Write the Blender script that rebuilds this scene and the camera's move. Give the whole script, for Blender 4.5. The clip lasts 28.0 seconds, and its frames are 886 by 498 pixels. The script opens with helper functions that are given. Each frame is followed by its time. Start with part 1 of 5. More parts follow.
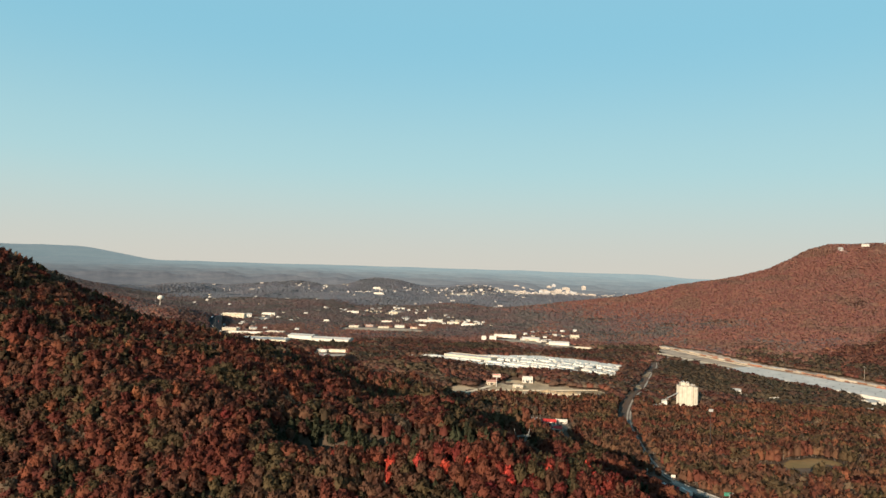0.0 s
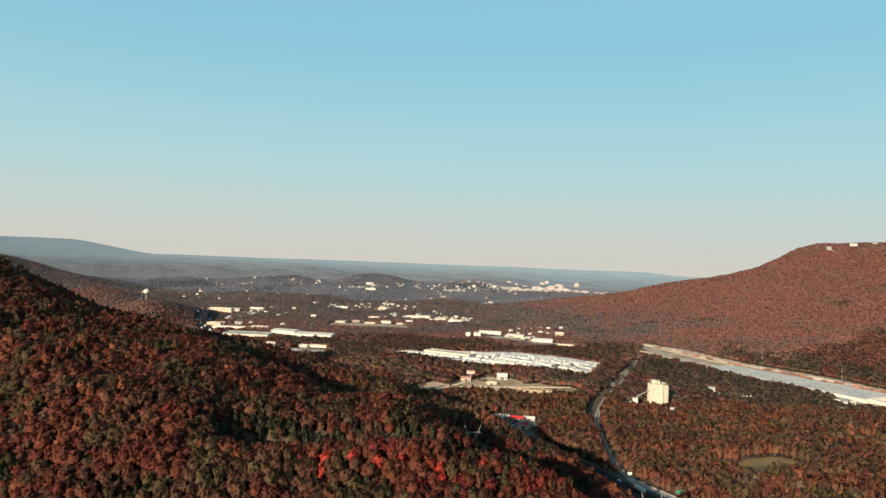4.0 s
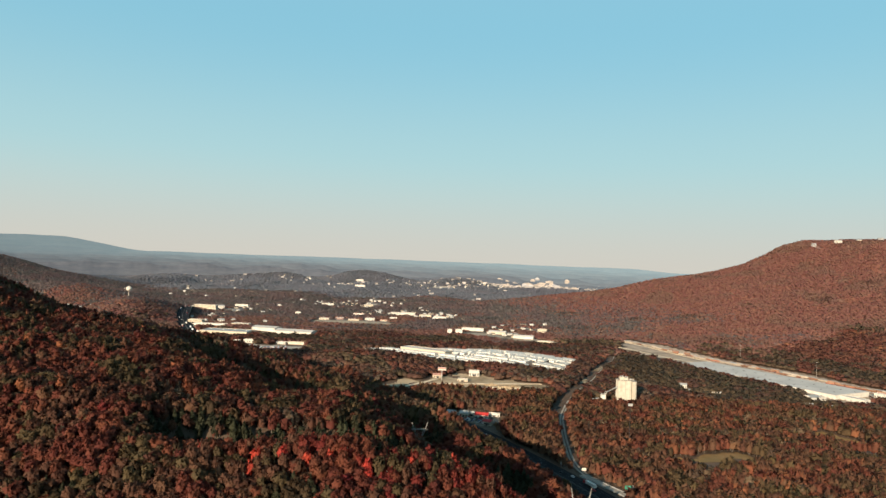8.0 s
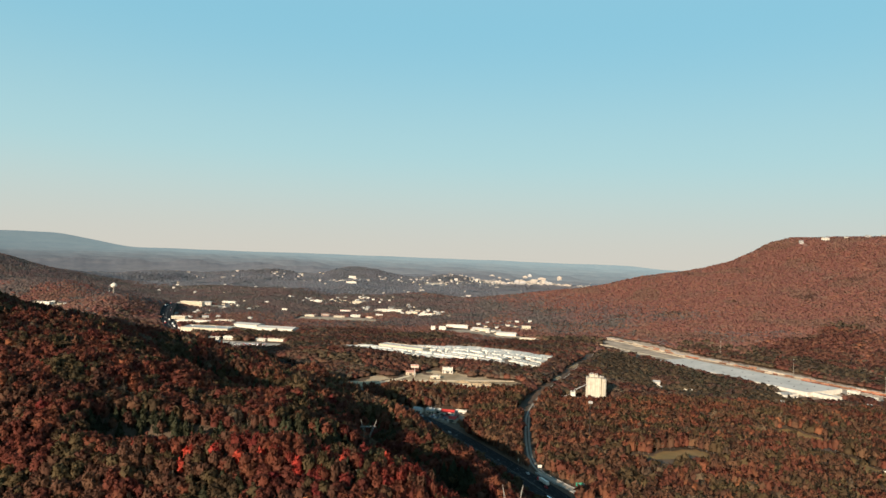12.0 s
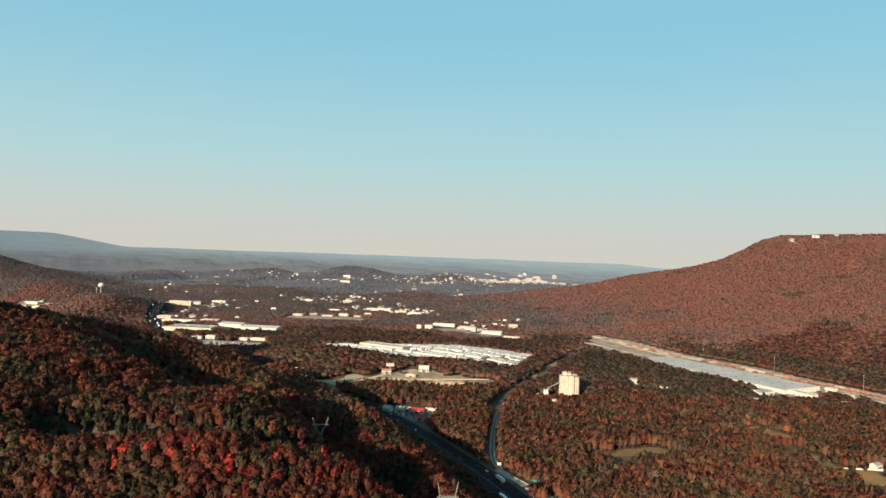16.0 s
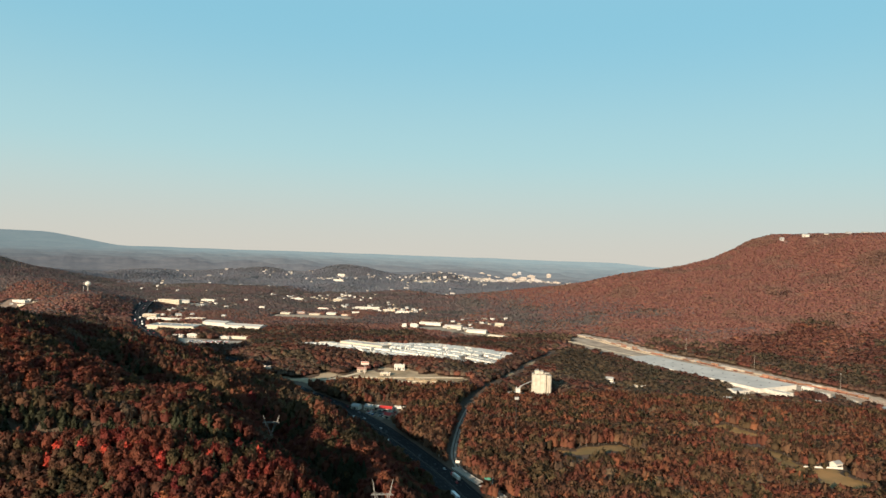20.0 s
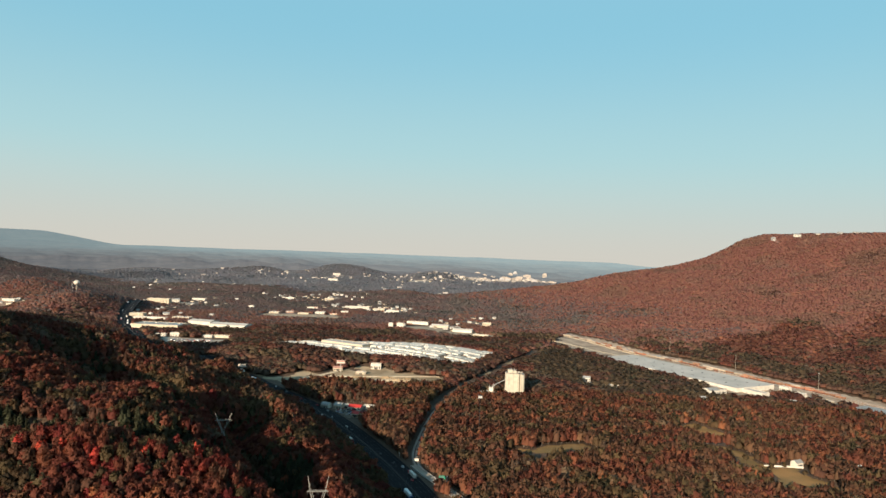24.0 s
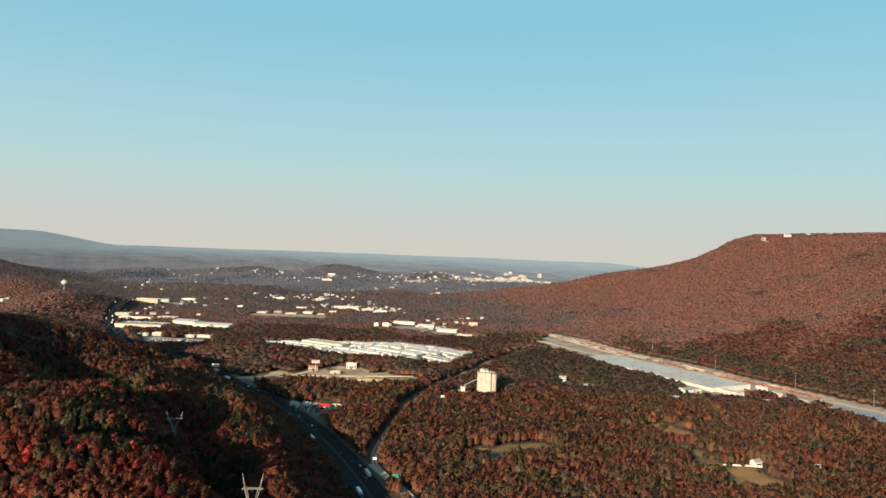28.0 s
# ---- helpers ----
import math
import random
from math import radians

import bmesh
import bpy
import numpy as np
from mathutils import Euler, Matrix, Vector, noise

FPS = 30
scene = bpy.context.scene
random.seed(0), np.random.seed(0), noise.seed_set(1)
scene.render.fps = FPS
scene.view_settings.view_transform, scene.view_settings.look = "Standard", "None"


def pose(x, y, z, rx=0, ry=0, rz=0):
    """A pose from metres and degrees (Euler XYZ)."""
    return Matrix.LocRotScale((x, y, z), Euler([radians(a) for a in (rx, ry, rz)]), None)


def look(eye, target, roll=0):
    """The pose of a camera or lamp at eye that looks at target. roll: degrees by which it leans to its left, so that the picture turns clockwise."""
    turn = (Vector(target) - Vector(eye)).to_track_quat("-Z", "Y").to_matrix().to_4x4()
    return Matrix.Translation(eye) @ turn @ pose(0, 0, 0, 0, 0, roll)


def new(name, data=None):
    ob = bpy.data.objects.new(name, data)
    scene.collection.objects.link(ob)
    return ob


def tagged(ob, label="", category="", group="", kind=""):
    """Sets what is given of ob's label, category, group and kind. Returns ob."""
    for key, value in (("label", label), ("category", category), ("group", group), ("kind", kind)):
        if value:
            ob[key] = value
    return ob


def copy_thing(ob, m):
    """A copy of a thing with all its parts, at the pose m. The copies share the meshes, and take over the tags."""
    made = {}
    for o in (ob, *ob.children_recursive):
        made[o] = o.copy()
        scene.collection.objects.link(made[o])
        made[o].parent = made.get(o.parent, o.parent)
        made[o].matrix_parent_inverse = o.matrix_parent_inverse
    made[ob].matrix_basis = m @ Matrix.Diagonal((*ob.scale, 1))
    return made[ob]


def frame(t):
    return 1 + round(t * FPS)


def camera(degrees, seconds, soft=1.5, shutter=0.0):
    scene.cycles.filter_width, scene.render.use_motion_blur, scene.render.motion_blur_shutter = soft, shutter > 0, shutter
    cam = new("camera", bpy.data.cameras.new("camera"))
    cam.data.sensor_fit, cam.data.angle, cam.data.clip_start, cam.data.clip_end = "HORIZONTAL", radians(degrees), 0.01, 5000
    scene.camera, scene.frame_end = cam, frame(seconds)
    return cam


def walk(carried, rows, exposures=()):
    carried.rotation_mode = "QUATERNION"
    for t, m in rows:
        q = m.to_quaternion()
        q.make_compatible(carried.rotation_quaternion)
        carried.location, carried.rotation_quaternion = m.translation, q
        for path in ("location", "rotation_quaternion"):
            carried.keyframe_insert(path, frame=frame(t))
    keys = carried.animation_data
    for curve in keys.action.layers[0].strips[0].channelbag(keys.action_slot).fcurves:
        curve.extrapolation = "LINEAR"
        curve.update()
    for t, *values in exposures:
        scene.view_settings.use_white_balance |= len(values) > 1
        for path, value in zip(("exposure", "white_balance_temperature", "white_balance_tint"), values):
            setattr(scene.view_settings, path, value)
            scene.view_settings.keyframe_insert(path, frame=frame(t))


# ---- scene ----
cam = camera(66, 28.0, soft=1.55)
# seconds, place, then yaw to the left, pitch up and lean in degrees
FLIGHT = [
    (0, 0.3, 0.0, 210.3, -0.01, 1.29, 1.75),
    (0.5, 4.8, -0.9, 211.2, 0.01, 1.24, 1.94),
    (1, 9.5, -1.4, 211.6, 0.02, 1.15, 2.06),
    (2, 18.9, -2.2, 212.2, -0.02, 1.05, 2.16),
    (3, 28.5, -3.0, 212.9, -0.06, 0.99, 2.21),
    (3.5, 33.2, -3.7, 213.2, -0.08, 0.96, 2.21),
    (5.5, 53.4, -5.4, 214.1, -0.22, 0.82, 2.19),
    (6, 58.5, -5.8, 214.6, -0.26, 0.77, 2.20),
    (7, 68.5, -6.9, 215.3, -0.33, 0.73, 2.18),
    (8, 78.8, -8.0, 216.0, -0.39, 0.66, 2.17),
    (9, 89.2, -9.4, 216.8, -0.44, 0.63, 2.15),
    (10, 99.5, -10.5, 217.9, -0.48, 0.52, 2.22),
    (11, 109.7, -11.4, 218.9, -0.51, 0.43, 2.24),
    (12, 120.2, -11.9, 219.6, -0.51, 0.36, 2.22),
    (12.5, 125.3, -12.1, 219.8, -0.49, 0.35, 2.21),
    (14.5, 146.3, -13.7, 220.2, -0.43, 0.29, 2.08),
    (15, 151.7, -14.0, 220.3, -0.43, 0.29, 2.06),
    (16, 162.2, -14.8, 220.8, -0.42, 0.27, 2.05),
    (17, 172.9, -15.4, 221.4, -0.38, 0.25, 2.05),
    (18, 183.6, -16.0, 221.9, -0.36, 0.22, 2.04),
    (19, 194.1, -16.8, 222.1, -0.39, 0.20, 2.06),
    (20, 204.5, -17.3, 222.2, -0.35, 0.17, 2.08),
    (21, 215.1, -18.0, 222.4, -0.32, 0.13, 2.11),
    (21.5, 220.3, -18.4, 222.6, -0.29, 0.12, 2.13),
    (23.5, 242.1, -20.5, 223.2, -0.17, 0.13, 2.15),
    (24, 247.6, -20.7, 223.3, -0.16, 0.13, 2.16),
    (25, 258.6, -21.4, 223.5, -0.11, 0.14, 2.18),
    (26, 269.6, -22.4, 223.8, -0.08, 0.14, 2.17),
    (27, 280.8, -23.6, 224.2, -0.04, 0.14, 2.17),
    (28, 292.0, -24.7, 224.7, -0.02, 0.14, 2.16),
]
walk(cam, [(t, pose(x, y, z, 90 + pitch, 0, yaw) @ pose(0, 0, 0, 0, 0, lean)) for t, x, y, z, yaw, pitch, lean in FLIGHT])

# ---- light ----
SUN_FROM = Vector((-0.43, -0.90, 0)).normalized()
SUN_UP = radians(15.6)
world = bpy.data.worlds.new("sky")
scene.world = world
world.use_nodes = True
wn, wl = world.node_tree.nodes, world.node_tree.links
wn.clear()
sky = wn.new("ShaderNodeTexSky")
sky.sky_type, sky.sun_disc = "NISHITA", False
sky.sun_elevation = SUN_UP
sky.sun_rotation = math.atan2(SUN_FROM.x, SUN_FROM.y)
sky.altitude, sky.air_density, sky.dust_density, sky.ozone_density = 300, 1.0, 1.5, 1.5
tint = wn.new("ShaderNodeMix")
tint.data_type, tint.blend_type = "RGBA", "MULTIPLY"
tint.inputs[0].default_value, tint.inputs[7].default_value = 1.0, (0.85, 1.08, 0.98, 1)
coord = wn.new("ShaderNodeTexCoord")
split = wn.new("ShaderNodeSeparateXYZ")
wl.new(sky.outputs[0], tint.inputs[6])
wl.new(coord.outputs["Generated"], split.inputs[0])
air = tint.outputs[2]
# thin high haze, a paler band below it, then the warmer haze low over the horizon
for z0, z1, most, least, colour in ((0.3, 0.7, 0.92, 0.3, (1.58, 3.42, 4.30)), (0.06, 0.33, 0.95, 0.0, (2.85, 4.1, 4.15)), (-0.02, 0.15, 0.98, 0.0, (3.85, 3.66, 3.24))):
    low = wn.new("ShaderNodeMapRange")
    low.interpolation_type = "SMOOTHSTEP"
    low.inputs[1].default_value, low.inputs[2].default_value, low.inputs[3].default_value, low.inputs[4].default_value = z0, z1, most, least
    haze = wn.new("ShaderNodeMix")
    haze.data_type = "RGBA"
    haze.inputs[7].default_value = (*colour, 1)
    wl.new(split.outputs["Z"], low.inputs[0])
    wl.new(low.outputs[0], haze.inputs[0])
    wl.new(air, haze.inputs[6])
    air = haze.outputs[2]
back = wn.new("ShaderNodeBackground")
back.inputs["Strength"].default_value = 0.0755
wout = wn.new("ShaderNodeOutputWorld")
wl.new(air, back.inputs["Color"])
wl.new(back.outputs[0], wout.inputs["Surface"])
sun = new("sun", bpy.data.lights.new("sun", "SUN"))
sun.data.energy, sun.data.angle, sun.data.color = 4.5, radians(0.53), (1.0, 0.81, 0.60)
sun.matrix_world = look(SUN_FROM * 100 + Vector((0, 0, 100 * math.tan(SUN_UP))), (0, 0, 0))
scene.view_settings.exposure = 1.15


# ---- materials ----
def material(name, colour, other=None, size=1.0, rough=0.85, metal=0.0, bump=0.0, island=0.0, per_object=0.0, fine=None, leafy=0.0, tone=0.0):
    """A matt surface whose colour wanders between two values at two scales, with optional relief and piece-to-piece variation."""
    m = bpy.data.materials.new(name)
    m.use_nodes = True
    n, l = m.node_tree.nodes, m.node_tree.links
    p = n["Principled BSDF"]
    p.inputs["Roughness"].default_value, p.inputs["Metallic"].default_value = rough, metal
    p.inputs["Specular IOR Level"].default_value = 0.25
    geo = n.new("ShaderNodeNewGeometry")
    big = n.new("ShaderNodeTexNoise")
    big.inputs["Scale"].default_value, big.inputs["Detail"].default_value = 1 / size, 6
    if leafy:
        big.inputs["Roughness"].default_value = 0.72
    l.new(geo.outputs["Position"], big.inputs["Vector"])
    mix = n.new("ShaderNodeMix")
    mix.data_type = "RGBA"
    mix.inputs[6].default_value, mix.inputs[7].default_value = (*colour, 1), (*(other or colour), 1)
    ramp = n.new("ShaderNodeMapRange")
    ramp.inputs[1].default_value, ramp.inputs[2].default_value = 0.35, 0.65
    l.new(big.outputs["Fac"], ramp.inputs[0])
    l.new(ramp.outputs[0], mix.inputs[0])
    out = mix.outputs[2]
    if island or per_object:
        src = geo.outputs["Random Per Island"]
        if per_object:
            src = n.new("ShaderNodeObjectInfo").outputs["Random"]
        r = n.new("ShaderNodeMapRange")
        k = island or per_object
        r.inputs[3].default_value, r.inputs[4].default_value = 1 - k, 1 + k
        l.new(src, r.inputs[0])
        hsv = n.new("ShaderNodeHueSaturation")
        l.new(r.outputs[0], hsv.inputs["Value"])
        l.new(out, hsv.inputs["Color"])
        out = hsv.outputs[0]
    if tone:
        each = n.new("ShaderNodeAttribute")
        each.attribute_name = "tree_tone"
        span = n.new("ShaderNodeMapRange")
        span.inputs[3].default_value, span.inputs[4].default_value = 1 - tone, 1 + tone
        turn = n.new("ShaderNodeMapRange")
        turn.inputs[3].default_value, turn.inputs[4].default_value = 0.486, 0.508
        shade = n.new("ShaderNodeHueSaturation")
        l.new(each.outputs["Fac"], span.inputs[0])
        l.new(each.outputs["Fac"], turn.inputs[0])
        l.new(span.outputs[0], shade.inputs["Value"])
        l.new(turn.outputs[0], shade.inputs["Hue"])
        l.new(out, shade.inputs["Color"])
        out = shade.outputs[0]
    l.new(out, p.inputs["Base Color"])
    if leafy:
        thin = n.new("ShaderNodeBsdfTranslucent")
        both = n.new("ShaderNodeMixShader")
        both.inputs[0].default_value = leafy
        l.new(out, thin.inputs["Color"])
        l.new(p.outputs[0], both.inputs[1])
        l.new(thin.outputs[0], both.inputs[2])
        l.new(both.outputs[0], n["Material Output"].inputs["Surface"])
    if bump:
        b = n.new("ShaderNodeBump")
        b.inputs["Strength"].default_value, b.inputs["Distance"].default_value = 0.6, bump
        small = n.new("ShaderNodeTexNoise")
        small.inputs["Scale"].default_value, small.inputs["Detail"].default_value = fine or 6 / size, 5
        l.new(geo.outputs["Position"], small.inputs["Vector"])
        l.new(small.outputs["Fac"], b.inputs["Height"])
        l.new(b.outputs[0], p.inputs["Normal"])
    return m


GROUND = material("leaf_litter_ground", (0.105, 0.066, 0.045), (0.072, 0.05, 0.034), 60, bump=3, fine=0.12)
# these three litters grow paler with distance: haze put into their colour
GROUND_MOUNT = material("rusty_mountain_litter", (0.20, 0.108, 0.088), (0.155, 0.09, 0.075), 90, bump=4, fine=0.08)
GROUND_VALE = material("hazed_valley_litter", (0.138, 0.120, 0.118), (0.105, 0.096, 0.094), 120, bump=4, fine=0.08)
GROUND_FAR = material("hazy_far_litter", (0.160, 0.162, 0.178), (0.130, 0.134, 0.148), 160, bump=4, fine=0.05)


def distant_country(name, wood_tone, patch_tone):
    """Far land: streaks of woods and paler open country lying along the level."""
    m = bpy.data.materials.new(name)
    m.use_nodes = True
    n, l = m.node_tree.nodes, m.node_tree.links
    p = n["Principled BSDF"]
    p.inputs["Roughness"].default_value, p.inputs["Specular IOR Level"].default_value = 1.0, 0.0
    geo, stretch = n.new("ShaderNodeNewGeometry"), n.new("ShaderNodeVectorMath")
    stretch.operation = "MULTIPLY"
    stretch.inputs[1].default_value = (1, 1, 9)
    l.new(geo.outputs["Position"], stretch.inputs[0])
    mix = None
    for scale, detail in ((1 / 160, 3), (1 / 34, 4)):
        t = n.new("ShaderNodeTexNoise")
        t.inputs["Scale"].default_value, t.inputs["Detail"].default_value = scale, detail
        l.new(stretch.outputs[0], t.inputs["Vector"])
        r = n.new("ShaderNodeMapRange")
        r.inputs[1].default_value, r.inputs[2].default_value = 0.36, 0.64
        l.new(t.outputs["Fac"], r.inputs[0])
        if mix is None:
            mix = r
        else:
            both = n.new("ShaderNodeMath")
            both.operation = "MULTIPLY_ADD"
            both.inputs[1].default_value = 0.5
            half = n.new("ShaderNodeMath")
            half.operation = "MULTIPLY"
            half.inputs[1].default_value = 0.5
            l.new(r.outputs[0], half.inputs[0])
            l.new(mix.outputs[0], both.inputs[0])
            l.new(half.outputs[0], both.inputs[2])
            mix = both
    c = n.new("ShaderNodeMix")
    c.data_type = "RGBA"
    c.inputs[6].default_value, c.inputs[7].default_value = (*wood_tone, 1), (*patch_tone, 1)
    l.new(mix.outputs[0], c.inputs[0])
    l.new(c.outputs[2], p.inputs["Base Color"])
    return m


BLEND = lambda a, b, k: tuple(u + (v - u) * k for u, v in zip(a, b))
# rim by rim the base colour turns bluer and paler, haze painted in
HAZE_HILLS = [distant_country("hazed_country_%s" % w, BLEND((0.064, 0.076, 0.098), (0.104, 0.152, 0.194), k / 7), BLEND((0.094, 0.102, 0.120), (0.122, 0.168, 0.206), k / 7))
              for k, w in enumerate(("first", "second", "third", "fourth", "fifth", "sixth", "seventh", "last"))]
LEAF_TONES = (("rust", (0.150, 0.045, 0.026), (0.108, 0.036, 0.023)), ("red", (0.185, 0.032, 0.022), (0.135, 0.027, 0.020)), ("brown", (0.112, 0.052, 0.031), (0.082, 0.041, 0.026)),
              ("olive", (0.080, 0.056, 0.027), (0.058, 0.043, 0.022)), ("green", (0.040, 0.047, 0.024), (0.028, 0.035, 0.019)), ("orange", (0.225, 0.075, 0.036), (0.165, 0.058, 0.031)),
              ("grey", (0.125, 0.088, 0.058), (0.094, 0.067, 0.045)), ("scarlet", (0.42, 0.052, 0.036), (0.31, 0.042, 0.032)))


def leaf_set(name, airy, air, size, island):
    """The leaf colours drawn towards air by airy; far sets get their haze here."""
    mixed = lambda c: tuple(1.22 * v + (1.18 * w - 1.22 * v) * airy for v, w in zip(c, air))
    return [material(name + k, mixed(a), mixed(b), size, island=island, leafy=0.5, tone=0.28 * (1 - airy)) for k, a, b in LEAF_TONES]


LEAVES = leaf_set("leaf_", 0.10, (0.085, 0.040, 0.030), 30, 0.12)
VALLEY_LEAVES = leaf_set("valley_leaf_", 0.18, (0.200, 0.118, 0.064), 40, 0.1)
# distance haze is mixed into the colours of the sets from here on
FAINT_HAZE_LEAVES = leaf_set("faint_haze_leaf_", 0.30, (0.135, 0.095, 0.076), 60, 0.1)
MILD_HAZE_LEAVES = leaf_set("mild_haze_leaf_", 0.60, (0.275, 0.142, 0.114), 90, 0.04)
PALE_HAZE_LEAVES = leaf_set("pale_haze_leaf_", 0.64, (0.158, 0.138, 0.138), 160, 0.08)
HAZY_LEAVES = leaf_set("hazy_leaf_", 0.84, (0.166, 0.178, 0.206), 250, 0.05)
BARK = material("bark_pale", (0.17, 0.145, 0.12), (0.11, 0.09, 0.075), 2)
CONCRETE = material("weathered_concrete", (0.44, 0.40, 0.325), (0.34, 0.305, 0.245), 6, bump=0.05)
CONCRETE_DARK = material("stained_concrete", (0.29, 0.26, 0.22), (0.22, 0.195, 0.165), 4, bump=0.05)
ROOF_WHITE = material("white_membrane_roof", (0.49, 0.46, 0.42), (0.39, 0.37, 0.34), 40, rough=0.9)
ROOF_GREY = material("grey_metal_roof", (0.30, 0.30, 0.29), (0.23, 0.23, 0.22), 20, rough=0.5)
WALL_WHITE = material("white_wall_paint", (0.55, 0.51, 0.44), (0.42, 0.39, 0.34), 7)
WALL_CREAM = material("cream_wall_paint", (0.48, 0.41, 0.31), (0.40, 0.34, 0.26), 5)
WALL_GREY = material("grey_block_wall", (0.38, 0.36, 0.34), (0.28, 0.27, 0.26), 5)
BRICK = material("pinkish_brick_wall", (0.28, 0.19, 0.155), (0.23, 0.155, 0.13), 4)
BRICK_TILE = material("faded_pink_tiles", (0.34, 0.19, 0.15), (0.27, 0.15, 0.12), 3)
ROOF_DARK = material("dark_shingle_roof", (0.09, 0.08, 0.075), (0.06, 0.055, 0.05), 5)
ROOF_RED = material("red_metal_roof", (0.42, 0.035, 0.03), (0.33, 0.03, 0.025), 5, rough=0.5)
STEEL = material("galvanised_steel", (0.42, 0.41, 0.39), (0.33, 0.32, 0.3), 3, rough=0.5, metal=0.4)
DARK = material("dark_openings", (0.03, 0.03, 0.032), (0.02, 0.02, 0.022), 4, rough=0.4)
GLASS_DARK = material("window_glass_dark", (0.04, 0.05, 0.06), (0.03, 0.035, 0.04), 8, rough=0.15)
# near-black asphalt: part of the ridge's shade is put into its colour
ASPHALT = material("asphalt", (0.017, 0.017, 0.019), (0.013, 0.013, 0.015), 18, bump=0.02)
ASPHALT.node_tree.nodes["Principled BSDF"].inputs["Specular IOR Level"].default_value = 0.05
ROAD_PALE = material("pale_concrete_road", (0.36, 0.315, 0.26), (0.26, 0.23, 0.19), 14)
# white paint toned down to grey to suit the shaded motorway
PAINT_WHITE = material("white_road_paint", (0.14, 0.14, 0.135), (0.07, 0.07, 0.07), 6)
EARTH = material("bare_pale_earth", (0.42, 0.32, 0.21), (0.2, 0.145, 0.085), 34, bump=0.8, fine=0.2)
TRACK = material("beaten_pale_track", (0.60, 0.48, 0.34), (0.5, 0.4, 0.28), 9)
GRASS = material("dry_autumn_grass", (0.30, 0.165, 0.062), (0.16, 0.105, 0.040), 26, bump=0.5)
GRAVEL = material("pale_gravel", (0.36, 0.29, 0.21), (0.23, 0.175, 0.125), 20, bump=0.2)
BALLAST = material("rusty_track_ballast", (0.27, 0.18, 0.13), (0.2, 0.14, 0.10), 10, bump=0.2)
RUST = material("rust_red_steel", (0.26, 0.09, 0.05), (0.19, 0.07, 0.04), 4, per_object=0.4)
TRAILER_WHITE = material("white_trailer_paint", (0.58, 0.54, 0.48), (0.46, 0.43, 0.38), 8, rough=0.5, per_object=0.3)
LOT_GRAVEL = material("dark_oily_gravel", (0.19, 0.15, 0.115), (0.13, 0.1, 0.075), 14, bump=0.2)
TYRE = material("black_tyre_rubber", (0.02, 0.02, 0.02), (0.03, 0.03, 0.03), 1)
SIGN_GREEN = material("green_road_sign", (0.02, 0.20, 0.13), (0.02, 0.17, 0.11), 2, rough=0.4)
BILL_FACE = material("billboard_paper", (0.48, 0.40, 0.34), (0.42, 0.34, 0.29), 3)
BILL_RED = material("billboard_red_band", (0.42, 0.08, 0.06), (0.36, 0.06, 0.05), 3)
CITY_WARM = material("sunlit_city_wall", (0.36, 0.315, 0.275), (0.30, 0.265, 0.235), 30, per_object=0.25)
# window bands and cool walls have the distance haze put into their colour
CITY_BAND = material("hazy_window_band", (0.21, 0.195, 0.18), (0.17, 0.16, 0.15), 30)
CITY_COOL = material("hazy_city_wall", (0.34, 0.33, 0.33), (0.27, 0.27, 0.28), 30, per_object=0.3)


# ---- the lie of the land ----
def ss(a, b, v):
    k = np.clip((v - a) / (b - a), 0, 1)
    return k * k * (3 - 2 * k)


def bump_at(x, y, cx, cy, rx, ry, turn=0.0):
    c, s = math.cos(turn), math.sin(turn)
    u, v = (x - cx) * c + (y - cy) * s, -(x - cx) * s + (y - cy) * c
    return np.exp(-((u / rx) ** 2 + (v / ry) ** 2))


def waves(x, y, size, seed):
    """Rolling ground of rounded hills about so many metres across, from 0 to 1."""
    r = np.random.RandomState(seed)
    z = np.zeros_like(x, dtype=float)
    for k in range(7):
        a, q = r.uniform(0, 6.28, 2)
        w = 6.28 / (size * r.uniform(0.6, 1.6))
        z += np.sin((x * math.cos(a) + y * math.sin(a)) * w + q)
    return np.clip(0.5 + z / 7.5, 0, 1)


HIGHWAY = [(306, 400), (268, 490), (236, 572), (209, 648), (178, 722), (133, 806), (67, 902), (-3, 983), (-74, 1068), (-162, 1143),
           (-258, 1243), (-375, 1402), (-503, 1610), (-612, 1858), (-715, 2192)]
SIDE_ROAD = [(478, 1500), (457, 1432), (366, 1198), (333, 1113), (297, 1040), (270, 968), (249, 894), (237, 810), (230, 745), (226, 695), (229, 662), (239, 636), (254, 608), (271, 574), (297, 515), (330, 440)]
YARD = [(600, 1880), (655, 1735), (720, 1600), (835, 1385), (945, 1215), (1010, 1090), (1070, 970)]
RIDGE_FOOT = [(520, 0), (425, 200)] + HIGHWAY
FLANK_D = [-400, 30, 45, 60, 75, 95, 118, 138, 165, 200, 225, 258, 290, 320, 345, 390, 430, 460, 520, 600, 700, 820, 1100]
FLANK_H = [0, 0, 5, 16, 25, 33, 43, 50, 60, 73, 80, 82, 86, 93, 100, 107, 112, 119, 128, 148, 174, 194, 214]
